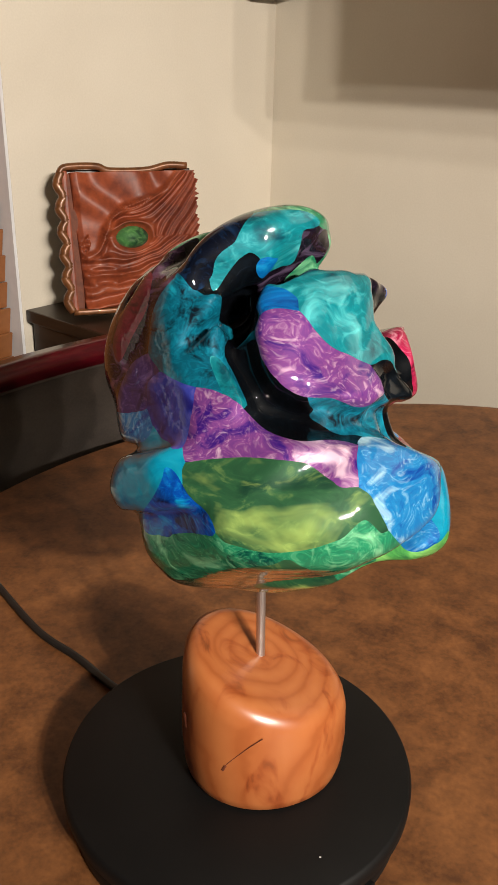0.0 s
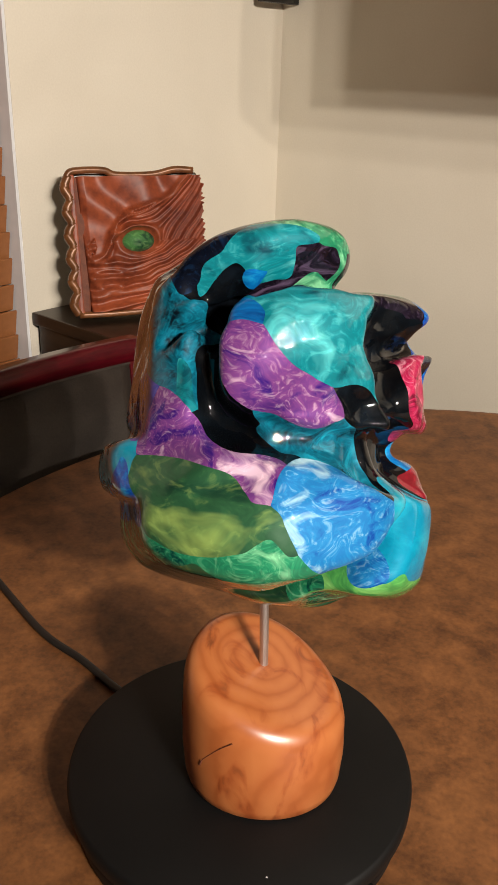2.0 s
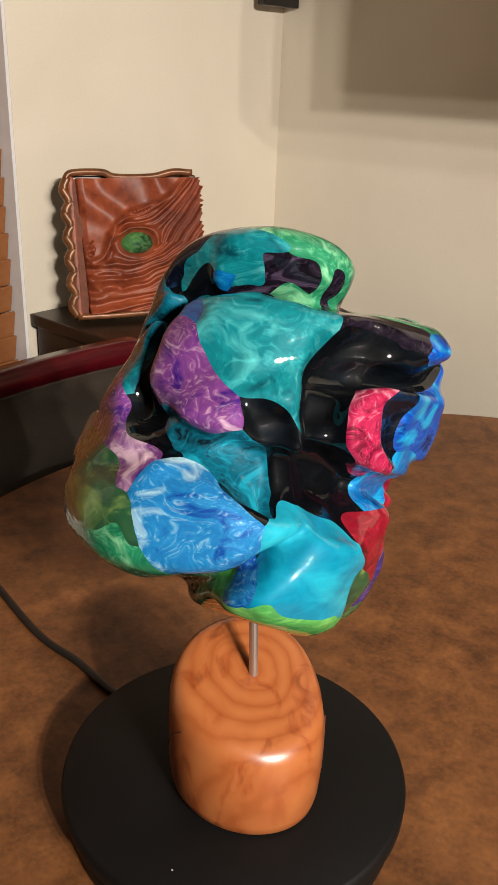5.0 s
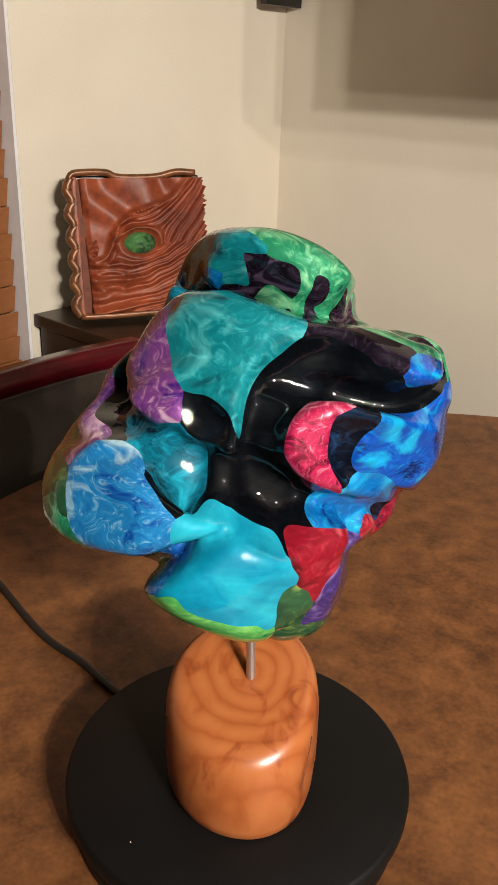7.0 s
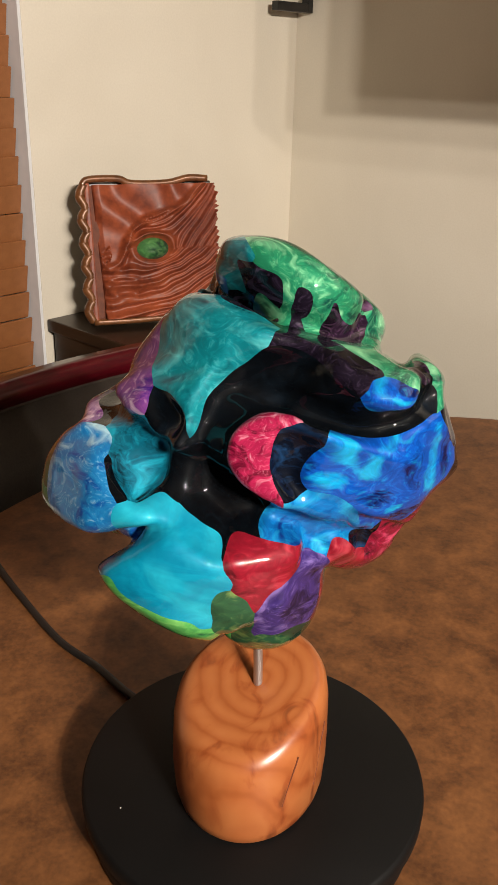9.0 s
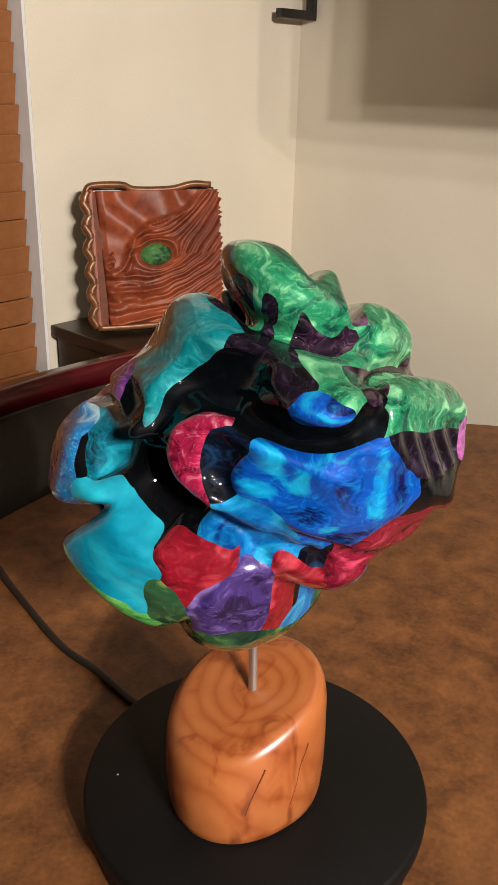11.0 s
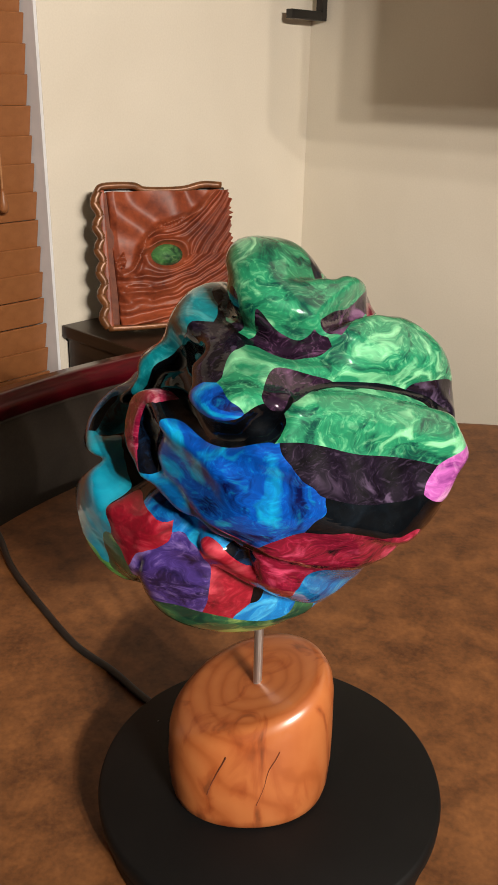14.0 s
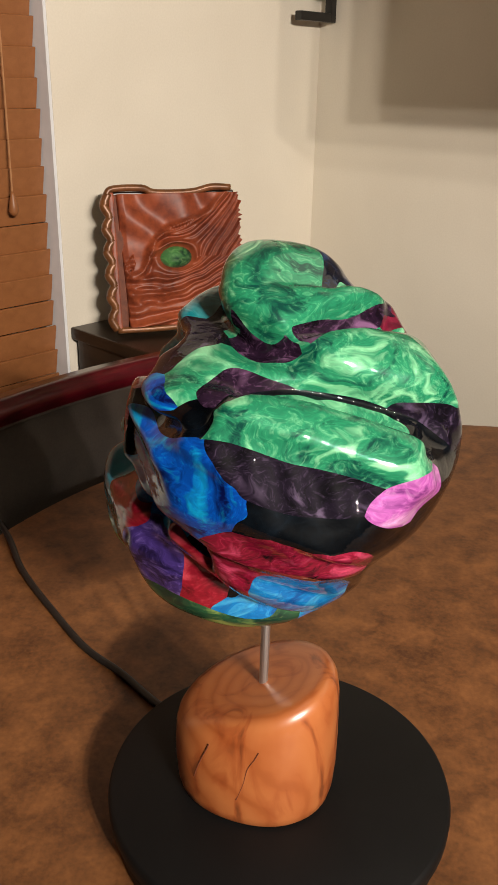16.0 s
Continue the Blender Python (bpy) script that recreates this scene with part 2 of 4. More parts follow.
W0, W1, WB, WT = 0.718, 1.72, 0.52, 2.08     # window: from the corner, sill and head


def slab(name, x0, x1, y0, y1, z0, z1, mat, label, kind="structure"):
    ob = part(name, box(x1 - x0, y1 - y0, z1 - z0, pose((x0 + x1) / 2, (y0 + y1) / 2, (z0 + z1) / 2)), mat, None, label)
    ob.matrix_basis = ROOM
    return tagged(ob, kind=kind)


slab("floor", -THICK, WIDE, -DEEP, THICK, -0.1, 0.0, carpet, "unseen brown carpeted floor, darkened to cut bounced light")
slab("ceiling", -THICK, WIDE, -DEEP, THICK, HIGH, HIGH + 0.1, ceiling_paint, "unseen flat beige ceiling, darkened to cut bounced light")
slab("wall_side", 0.0, WIDE, 0.0, THICK, 0, HIGH, wall_paint, "plain cream painted wall with a shelf")
# back and far walls close the room unseen, dark to lower the ambient light
slab("wall_back", 0.0, WIDE, -DEEP - THICK, -DEEP, 0, HIGH, low_bounce_paint, "unseen taupe wall, darkened to cut bounced light")
slab("wall_far", WIDE, WIDE + THICK, -DEEP - THICK, THICK, 0, HIGH, low_bounce_paint, "unseen taupe wall, darkened to cut bounced light")
bm = bmesh.new()
for y0, y1, z0, z1 in ((-W0, THICK, 0, HIGH), (-DEEP - THICK, -W1, 0, HIGH), (-W1, -W0, 0, WB), (-W1, -W0, WT, HIGH)):
    box(THICK, y1 - y0, z1 - z0, pose(-THICK / 2, (y0 + y1) / 2, (z0 + z1) / 2), bm=bm)
wall = tagged(part("wall_window", bm, wall_paint, None, "cream painted wall with a window opening"), kind="structure")
wall.matrix_basis = ROOM

window = tagged(new("window_1"), "window with white frame behind closed wooden blinds", kind="structure")
window.matrix_basis = ROOM
bm = bmesh.new()
for y, z, sy, sz in ((-W0 - 0.02, (WB + WT) / 2, 0.04, WT - WB), (-W1 + 0.02, (WB + WT) / 2, 0.04, WT - WB), (-(W0 + W1) / 2, WB + 0.02, W1 - W0 - 0.08, 0.04), (-(W0 + W1) / 2, WT - 0.02, W1 - W0 - 0.08, 0.04)):
    box(0.04, sy, sz, pose(-0.115, y, z), bm=bm)
part("window_frame", bm, trim_paint, window)
pane = part("pane", box(0.006, W1 - W0 - 0.08, WT - WB - 0.08, pose(-0.117, -(W0 + W1) / 2, (WB + WT) / 2)), glass, window)
pane.visible_shadow = False
part("window_sill", box(0.10, W1 - W0 - 0.004, 0.02, pose(-0.046, -(W0 + W1) / 2, WB + 0.01), 0.003), trim_paint, window)
part("jamb_lining", box(0.09, 0.006, WT - WB - 0.03, pose(-0.046, -W0 - 0.003, (WB + WT) / 2)), trim_paint, window)

# wooden blind: tilted slats on cords
blind = thing("wooden_blind", "closed honey-brown wooden slat blind hanging in the window", "blind", ROOM)
SLATS = 31
slat_mesh = mesh_of(box(0.0045, W1 - W0 - 0.028, 0.0508, None, 0.0015, 2), "slat", slat_wood)
for k in range(SLATS):
    s = new("slat", slat_mesh)
    s.parent = blind
    s.matrix_basis = pose(-0.034, -(W0 + W1) / 2 + 0.006 + 0.001 * math.sin(k * 2.3), WT - 0.07 - 0.0485 * k, 0.12 * math.sin(k * 1.7), 12, 0)
part("head_rail", box(0.05, W1 - W0 - 0.02, 0.045, pose(-0.036, -(W0 + W1) / 2, WT - 0.024), 0.003), slat_wood, blind)
part("bottom_rail", box(0.05, W1 - W0 - 0.045, 0.016, pose(-0.036, -(W0 + W1) / 2 - 0.01, WB + 0.035), 0.003), slat_wood, blind)
cord = part("cord", tube([(-0.010, -0.797, WT - 0.05), (-0.009, -0.80, 1.6), (-0.010, -0.806, 1.075)], 0.0016, 6, 6), cord_mat, blind, "thin tan pull cord")
part("tassel", lathe([(0.002, 0.0), (0.004, -0.006), (0.0075, -0.022), (0.0088, -0.034), (0.006, -0.040), (0.002, -0.041)][::-1], 20), slat_wood, cord, "small turned wooden tassel", True).matrix_basis = pose(-0.010, -0.806, 1.078)

# shelf with a black iron bracket on the side wall, and an unseen cabinet added further along
shelf = thing("wall_shelf", "brown wooden wall shelf on black iron brackets", "shelf", ROOM)
part("board", box(0.16, 0.13, 0.022, pose(0.095, -0.068, 1.466), 0.002), slat_wood, shelf)
for x in (0.035,):
    b = part("bracket", box(0.018, 0.016, 0.076, pose(x, -0.009, 1.417), 0.001), black_iron, shelf, "black iron shelf bracket")
    part("bracket_arm", box(0.018, 0.100, 0.018, pose(x, -0.067, 1.388), 0.002), black_iron, b)
# out of view; placed and sized only for the shadow it throws on the wall
cabinet = thing("shadow_cabinet", "unseen deep cream cabinet added to cast the side wall's shadow", "cabinet", ROOM)
part("body", box(1.2, 0.58, 1.03, pose(1.55, -0.292, 1.927), 0.003), wall_paint, cabinet)
part("door", box(0.594, 0.018, 1.02, pose(1.25, -0.593, 1.927), 0.003), wall_paint, cabinet)
part("door", box(0.594, 0.018, 1.02, pose(1.85, -0.593, 1.927), 0.003), wall_paint, cabinet)

# low dark sideboard in the corner
side = thing("sideboard", "low dark espresso wooden sideboard against the wall", "sideboard", ROOM)
S0, S1, SD, SH = 0.33, 0.714, 0.25, TOP + 0.032
part("top", box(SD, S1 - S0, 0.024, pose(0.004 + SD / 2, -(S0 + S1) / 2, SH - 0.012), 0.003), espresso, side)
part("body", box(SD - 0.02, S1 - S0 - 0.014, SH - 0.024 - 0.06, pose(0.004 + SD / 2, -(S0 + S1) / 2, (SH - 0.024 + 0.06) / 2), 0.002), espresso, side)
part("plinth", box(SD - 0.05, S1 - S0 - 0.05, 0.06, pose(0.004 + SD / 2, -(S0 + S1) / 2, 0.03)), espresso, side)
for y in (-0.4225, -0.6125):
    d = part("door", box(0.016, 0.18, SH - 0.13, pose(0.004 + SD - 0.002, y, 0.06 + (SH - 0.10) / 2), 0.002), espresso, side)
    part("handle", tube([(SD + 0.02, y + 0.06, 0.42), (SD + 0.035, y + 0.06, 0.46), (SD + 0.02, y + 0.06, 0.50)], 0.004, 8, 5), black_iron, d)

# ---------------------------------------------------------------- round table
TABLE = (0.28, 0.148)
table = thing("round_table", "round table with suede-brown laminate top", "table", pose(*TABLE, 0))
part("tabletop", lathe([(0.60, 0.718), (0.684, 0.718), (0.690, 0.722), (0.690, 0.746), (0.687, 0.7495), (0.680, 0.75)], 160), table_top_mat, table, "mottled brown laminate tabletop")
part("edge_band", lathe([(0.6905, 0.722), (0.6925, 0.723), (0.6925, 0.744), (0.6905, 0.745)], 160), table_edge_mat, table)
part("pedestal", lathe([(0.20, 0.0), (0.22, 0.01), (0.20, 0.03), (0.06, 0.06), (0.05, 0.10), (0.05, 0.66), (0.09, 0.70), (0.20, 0.712), (0.20, 0.718)], 48), espresso, table, smooth=True)


# ---------------------------------------------------------------- chair behind the table
def dining_chair():
    chair = thing("dining_chair", "cherry-red wooden chair with dark leather back pulled up to the table", "chair", pose(-0.221, 0.80, -0.0, 0, 0, 56.5))
    # chair space: x along the back rail (0 is its end, negative goes on), y away from the table
    def bow(x):
        return 0.030 * (1 - ((x + 0.24) / 0.24) ** 2)
    def board(z0, z1, d0, d1, x0, x1, n=24, lean=0.10):
        bm = bmesh.new()
        rows = []
        for k in range(n + 1):
            x = x0 + (x1 - x0) * k / n
            rows.append([bm.verts.new((x, bow(x) + d + lean * (z - 0.87), z)) for d, z in ((d0, z0), (d1, z0), (d1, z1), (d0, z1))])
        for a, b in zip(rows, rows[1:]):
            for j in range(4):
                bm.faces.new((a[j], a[(j + 1) % 4], b[(j + 1) % 4], b[j]))
        bm.faces.new(rows[0])
        bm.faces.new(rows[-1][::-1])
        sharp = [e for e in bm.edges if len(e.link_faces) == 2 and e.calc_face_angle(0) > 0.6]
        bmesh.ops.bevel(bm, geom=sharp, offset=0.004, segments=2, affect="EDGES")
        return bm
    part("top_rail", board(0.830, 0.863, -0.014, 0.014, -0.48, 0.0), cherry, chair, "polished cherry-red top rail", True)
    part("back_panel", board(0.47, 0.831, -0.010, 0.012, -0.455, -0.026), leather, chair, "padded dark leather back panel", True)
    part("piping", board(0.8255, 0.8305, -0.0125, -0.009, -0.455, -0.026), leather, chair)
    for x0, x1 in ((-0.026, -0.002), (-0.478, -0.454)):
        part("back_post", board(0.0, 0.830, -0.013, 0.013, x0, x1, 3), cherry, chair)
    part("bottom_rail", board(0.43, 0.47, -0.012, 0.012, -0.455, -0.025), cherry, chair)
    part("seat", box(0.44, 0.40, 0.06, pose(-0.24, -0.235, 0.445), 0.02, 3), leather, chair, "dark leather seat cushion", True)
    for x in (-0.045, -0.435):
        part("leg", box(0.036, 0.036, 0.415, pose(x, -0.40, 0.2075), 0.004), cherry, chair)
    return chair


dining_chair()


# ---------------------------------------------------------------- carved plaque on the sideboard
def plaque():
    wide, tall, deep = 0.236, 0.256, 0.034
    m = pose(-0.371, 1.024, TOP + 0.0335, 0, 0, 23) @ pose(0, 0, 0, -11)
    whole = thing("carved_plaque", "red-brown carved relief plaque with a green glass eye, leaning upright", "plaque", m)
    brow = spline([(-0.100, -0.012), (-0.085, -0.030), (-0.062, -0.022), (-0.046, 0.016), (-0.020, 0.046), (0.026, 0.062), (0.062, 0.078), (0.086, 0.104), (0.108, 0.122)], 8)
    def height(x, z):
        ex, ez = x - 0.114, z - 0.134
        r = math.hypot(ex / 1.55, ez)
        # distance from the brow, above it positive
        k = min(range(len(brow)), key=lambda n: (brow[n][0] - ex) ** 2 + (brow[n][1] - ez) ** 2)
        bx, bz = brow[k]
        gap = math.hypot(bx - ex, bz - ez) * (1 if ez - bz > (ex - bx) * 0.9 else -1)
        above = 1 / (1 + math.exp(-max(-40, min(40, gap / 0.003))))
        # strands part round the eye, sag below it and rise towards the ragged edge
        rise = ez - (0.9 * max(ex, 0) ** 1.5 * 3.0 if ez > 0 else 0.25 * ex + 1.6 * ex * ex)
        stream = rise * (1 - 0.00052 / max(r * r, 0.00056))
        stream += noise.noise(Vector((x * 13, z * 13, 3.1))) * 0.013 + noise.noise(Vector((x * 34, z * 30, 7.7))) * 0.004
        fine = 1 / (1 + math.exp(-(ex - 0.005) / 0.02))
        broad = 0.5 + 0.5 * math.sin(stream * 230 + 0.6)
        narrow = 0.5 + 0.5 * math.sin(stream * 520 + 1.0)
        strands = 0.0125 * broad ** 1.4 * (1 - 0.45 * fine) + 0.0065 * narrow ** 1.3 * (0.25 + 0.75 * fine)
        flutes = 0.0062 * math.sin(62 * x + 24 * z + 5 * noise.noise(Vector((x * 12, z * 12, 0.4)))) + 0.004
        h = strands * (1 - above) + flutes * above
        h += 0.0105 * math.exp(-(gap / 0.0055) ** 2) - 0.003 * math.exp(-((gap + 0.011) / 0.004) ** 2)
        # a rounded knuckle low on the closed side
        kx, kz = (ex + 0.058) / 0.034, (ez + 0.066) / 0.019
        kr = math.hypot(kx, kz)
        h += 0.006 * math.exp(-((kr - 0.9) / 0.28) ** 2) - 0.004 * math.exp(-(kr / 0.5) ** 2)
        lid = math.exp(-((r - 0.0255) / 0.005) ** 2)
        return h * (1 - 0.9 * math.exp(-(r / 0.022) ** 4)) + 0.006 * lid
    bm = bmesh.new()
    nx, nz = 160, 176
    grid = []
    for i in range(nx + 1):
        col = []
        for k in range(nz + 1):
            u, v = i / nx, k / nz
            x0 = 0.012 + 0.010 * (1 - v)
            x1 = wide - 0.002 + 0.007 * abs(noise.noise(Vector((v * 24, 0.3, 1.7)))) * 2
            x, z = x0 + (x1 - x0) * u, 0.012 + (tall - 0.022) * v
            fall = min(1, u / 0.05)
            col.append(bm.verts.new((x, -deep - height(x, z) * min(1, 8 * fall) - 0.004 * fall, z)))
        grid.append(col)
    for i in range(nx):
        for k in range(nz):
            bm.faces.new((grid[i][k], grid[i + 1][k], grid[i + 1][k + 1], grid[i][k + 1]))
    edge = [e for e in bm.edges if e.is_boundary]
    out = bmesh.ops.extrude_edge_only(bm, edges=edge)
    for v in out["geom"]:
        if isinstance(v, bmesh.types.BMVert):
            v.co.y = -0.008
    part("carving", bm, carved_leather, whole, "carved flowing wood-grain relief", True)
    part("backboard", box(wide + 0.002, 0.010, tall - 0.006, pose(wide / 2, -0.0055, tall / 2), 0.003), espresso, whole)
    # scalloped rim on the top, the closed side and the foot
    rim = []
    for k in range(13):
        z = 0.008 + (tall - 0.016) * k / 12
        rim.append((-0.004 + 0.0045 * (-1) ** k, -deep + 0.006, z))
    part("rim", tube(rim, 0.0088, 12, 6), gilt, whole, "scalloped bronze-brown side rim", True)
    part("rim", tube([(-0.004, -deep + 0.004, tall - 0.010), (0.008, -deep + 0.004, tall), (0.06, -deep + 0.006, tall + 0.001), (0.085, -deep + 0.008, tall - 0.007), (0.15, -deep + 0.008, tall - 0.007), (0.19, -deep + 0.006, tall + 0.001), (0.225, -deep + 0.004, tall - 0.001)], 0.0062, 12, 6), gilt, whole, "", True)
    part("rim", tube([(0.0, -deep + 0.004, 0.007), (0.06, -deep + 0.004, 0.0065), (0.14, -deep + 0.004, 0.008), (0.225, -deep + 0.004, 0.0065)], 0.0062, 12, 6), gilt, whole, "", True)
    part("spine", box(0.026, 0.012, tall - 0.022, pose(0.012, -deep + 0.006, tall / 2) @ pose(0, 0, 0, 0, 2.4, 0), 0.003), crack_mat, whole, "bronze-brown spine strip")
    part("side_board", box(0.010, deep, tall - 0.012, pose(0.004, -deep / 2 - 0.001, tall / 2), 0.003), carved_leather, whole)
    bm = bmesh.new()
    bmesh.ops.create_uvsphere(bm, u_segments=32, v_segments=16, radius=1, matrix=pose(0.114, -deep - 0.004, 0.134) @ Matrix.Diagonal((0.030, 0.014, 0.0195, 1)))
    part("glass_eye", bm, eye_glass, whole, "domed green glass eye", True)


plaque()

# ---------------------------------------------------------------- turntable, cable
turntable = thing("turntable", "round matt black motorised display turntable", "turntable", pose(0, 0, TOP - 0.04))
part("base", lathe([(0.108, 0.0), (0.117, 0.001), (0.1195, 0.004), (0.1205, 0.014), (0.1195, 0.0225), (0.116, 0.024)], 128), black_plastic, turntable, smooth=True)
platter = part("platter", lathe([(0.115, 0.0245), (0.1235, 0.0250), (0.1252, 0.0270), (0.1255, 0.0350), (0.1243, 0.0388), (0.1225, 0.0400), (0.05, 0.0400)], 160), black_plastic, turntable, "flat matt black turning platter", True)
part("speck", box(0.0012, 0.0008, 0.0003, pose(0.058, -0.083, 0.0402)), trim_paint, platter, "white dust speck")
part("switch", box(0.016, 0.005, 0.009, pose(0.088, -0.084, 0.012, 0, 0, -43.7 + 90 + 0), 0.001), black_plastic, turntable)
cable = part("power_cable", tube([(-0.085, 0.085, TOP - 0.031), (-0.116, 0.110, TOP - 0.036), (-0.155, 0.146, TOP - 0.0365), (-0.199, 0.180, TOP - 0.0365), (-0.252, 0.240, TOP - 0.0365), (-0.306, 0.306, TOP - 0.034), (-0.345, 0.370, TOP - 0.030), (-0.40, 0.445, TOP - 0.034), (-0.435, 0.505, TOP - 0.05), (-0.45, 0.53, TOP - 0.20), (-0.44, 0.54, 0.02)], 0.0036, 12, 8), black_rubber, None, "black rubber power cable lying across the table", True)
tagged(cable, category="cable")

# ---------------------------------------------------------------- resin sculpture on its wooden block
piece = thing("resin_sculpture", "folded abstract sculpture of glossy swirled multicolour resin on a wooden block", "sculpture", pose(0, 0, TOP))


def girth(a):
    """The block's radius in the direction a: round, flatter on one side."""
    return 0.0580 * (1 - 0.17 * max(0, math.cos(a - 1.35)) ** 2 + 0.018 * math.cos(3 * a + 0.5))


def block():
    bm = bmesh.new()
    n = 96
    rows = []
    cx, cy = 0.017, 0.003
    low = radians(-14)
    # rounded slanted log: rings from the foot to the rim, then over the top
    levels = [(0.0, 0.90), (0.003, 0.945), (0.010, 0.975), (0.03, 1.0), (0.5, 1.0), (0.80, 0.985), (0.90, 0.955), (0.96, 0.90), (0.99, 0.83), (1.0, 0.74), (1.0, 0.5), (1.0, 0.25), (1.0, 0.06)]
    for up, wide in levels:
        ring = []
        for k in range(n):
            a = 2 * math.pi * k / n
            r = girth(a) * wide
            x, y = r * math.cos(a), r * math.sin(a)
            top = 0.0885 - 0.38 * (x * math.cos(low) + y * math.sin(low)) + 0.0012 * math.sin(30 * x)
            grow = 1.0
            ring.append(bm.verts.new((cx + x * grow, cy + y * grow, 0.0005 + top * up if up > 0.05 else 0.0005 + up)))
        rows.append(ring)
    for a, b in zip(rows, rows[1:]):
        for k in range(n):
            bm.faces.new((a[k], a[(k + 1) % n], b[(k + 1) % n], b[k]))
    bm.faces.new(rows[0][::-1])
    bm.faces.new(rows[-1])
    return bm


wooden = part("wood_block", block(), juniper, piece, "orange juniper wood block with slanted polished top", True)


def crack(radius, *way):
    """A dry crack down the side of the block, from (degrees round it, height) pairs."""
    points = []
    for degrees, z in way:
        a = radians(degrees)
        r = girth(a) - radius * 0.45
        points.append((0.017 + r * math.cos(a), 0.003 + r * math.sin(a), z))
    part("crack", tube(points, radius, 6, 6), crack_mat, wooden, "thin dark drying crack")


crack(0.00045, (45.2, 0.066), (43.1, 0.061), (39.3, 0.053), (34.3, 0.041), (31.2, 0.031))
crack(0.00035, (87.0, 0.070), (84.0, 0.064), (78.6, 0.055), (75.2, 0.041), (69.6, 0.026))
crack(0.00035, (-88.6, 0.068), (-97.4, 0.060), (-108.3, 0.047), (-113.8, 0.039))
crack(0.0012, (-112.5, 0.041), (-114.5, 0.036))
crack(0.0014, (-154.0, 0.058), (-151.0, 0.048))
part("rod", tube([(0.014, 0.004, 0.080), (0.0135, 0.003, 0.12), (0.012, 0.0, 0.20)], 0.0031, 16, 4), steel, piece, "thin steel rod")

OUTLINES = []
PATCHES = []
CAMERA_EYE = np.array((0.020, -0.478, 0.472))      # mean camera place from the platter; outlines are silhouettes seen from it


def closed(points, steps=4):
    """A smooth closed curve through the points."""
    p = np.array(points, float)
    a, b, c, d = np.roll(p, 1, 0), p, np.roll(p, -1, 0), np.roll(p, -2, 0)
    t = np.arange(steps)[None, :, None] / steps
    a, b, c, d = (q[:, None, :] for q in (a, b, c, d))
    return (0.5 * (2 * b + (c - a) * t + (2 * a - 5 * b + 4 * c - d) * t * t + (3 * b - a - 3 * c + d) * t ** 3)).reshape(-1, 2)


def within(q, ring):
    """Signed distance of the points q from a closed ring, negative inside."""
    near, odd = np.full(len(q), 9e9), np.zeros(len(q), bool)
    for a, b in zip(ring, np.roll(ring, -1, 0)):
        e, d = b - a, q - a
        t = np.clip((d @ e) / max(e @ e, 1e-12), 0, 1)
        near = np.minimum(near, ((d - t[:, None] * e) ** 2).sum(1))
        if a[1] != b[1]:
            odd ^= ((a[1] > q[:, 1]) != (b[1] > q[:, 1])) & (q[:, 0] < a[0] + (q[:, 1] - a[1]) / (b[1] - a[1]) * (b[0] - a[0]))
    return np.where(odd, -1, 1) * np.sqrt(near)


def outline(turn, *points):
    """The body's silhouette from the camera's place, millimetres from the axis and up, with the body turned so far."""
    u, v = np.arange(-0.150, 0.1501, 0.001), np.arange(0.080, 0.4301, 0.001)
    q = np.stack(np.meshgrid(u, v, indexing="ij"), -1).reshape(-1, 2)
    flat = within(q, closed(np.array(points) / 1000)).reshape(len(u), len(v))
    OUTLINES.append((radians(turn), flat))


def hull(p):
    """How far the points p lie outside the body that all the silhouettes leave."""
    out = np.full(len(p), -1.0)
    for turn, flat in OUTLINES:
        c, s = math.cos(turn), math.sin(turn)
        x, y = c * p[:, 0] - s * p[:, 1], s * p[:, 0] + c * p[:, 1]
        k = -CAMERA_EYE[1] / (y - CAMERA_EYE[1])
        u = np.clip((CAMERA_EYE[0] + (x - CAMERA_EYE[0]) * k + 0.150) / 0.001, 0, flat.shape[0] - 1.001)
        v = np.clip((CAMERA_EYE[2] + (p[:, 2] - CAMERA_EYE[2]) * k - 0.080) / 0.001, 0, flat.shape[1] - 1.001)
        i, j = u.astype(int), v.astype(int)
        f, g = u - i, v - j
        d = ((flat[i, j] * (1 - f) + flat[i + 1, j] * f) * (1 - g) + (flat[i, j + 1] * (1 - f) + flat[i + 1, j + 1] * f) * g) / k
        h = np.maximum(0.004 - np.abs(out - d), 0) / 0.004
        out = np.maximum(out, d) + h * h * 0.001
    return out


def chart(way, centre):
    """Directions as places on a flat sheet round the centre, in metres on a ball of 10 cm."""
    side = np.cross((0.0, 0.0, 1.0), centre)
    side = side / max(np.linalg.norm(side), 1e-9)
    up = np.cross(centre, side)
    a, b, c = way @ side, way @ up, way @ centre
    far = np.arccos(np.clip(c, -1, 1)) / np.maximum(np.sqrt(a * a + b * b), 1e-9) * 0.1
    return np.stack([a * far, b * far], 1)


def bearing(lon, lat):
    lon, lat = np.radians(lon), np.radians(lat)
    return np.stack([np.cos(lat) * np.cos(lon), np.cos(lat) * np.sin(lon), np.sin(lat)], -1)


def patch(name, colour, sink, depths, *points):
    """A poured colour: sunk so many millimetres, at such a distance from the heart, bounded by (longitude, latitude) round it."""
    ways = bearing(*np.array(points, float).T)
    centre = ways.mean(0) / np.linalg.norm(ways.mean(0))
    PATCHES.append((name, colour, sink / 1000, centre, closed(chart(ways, centre), 3), depths[0] / 1000, depths[1] / 1000))


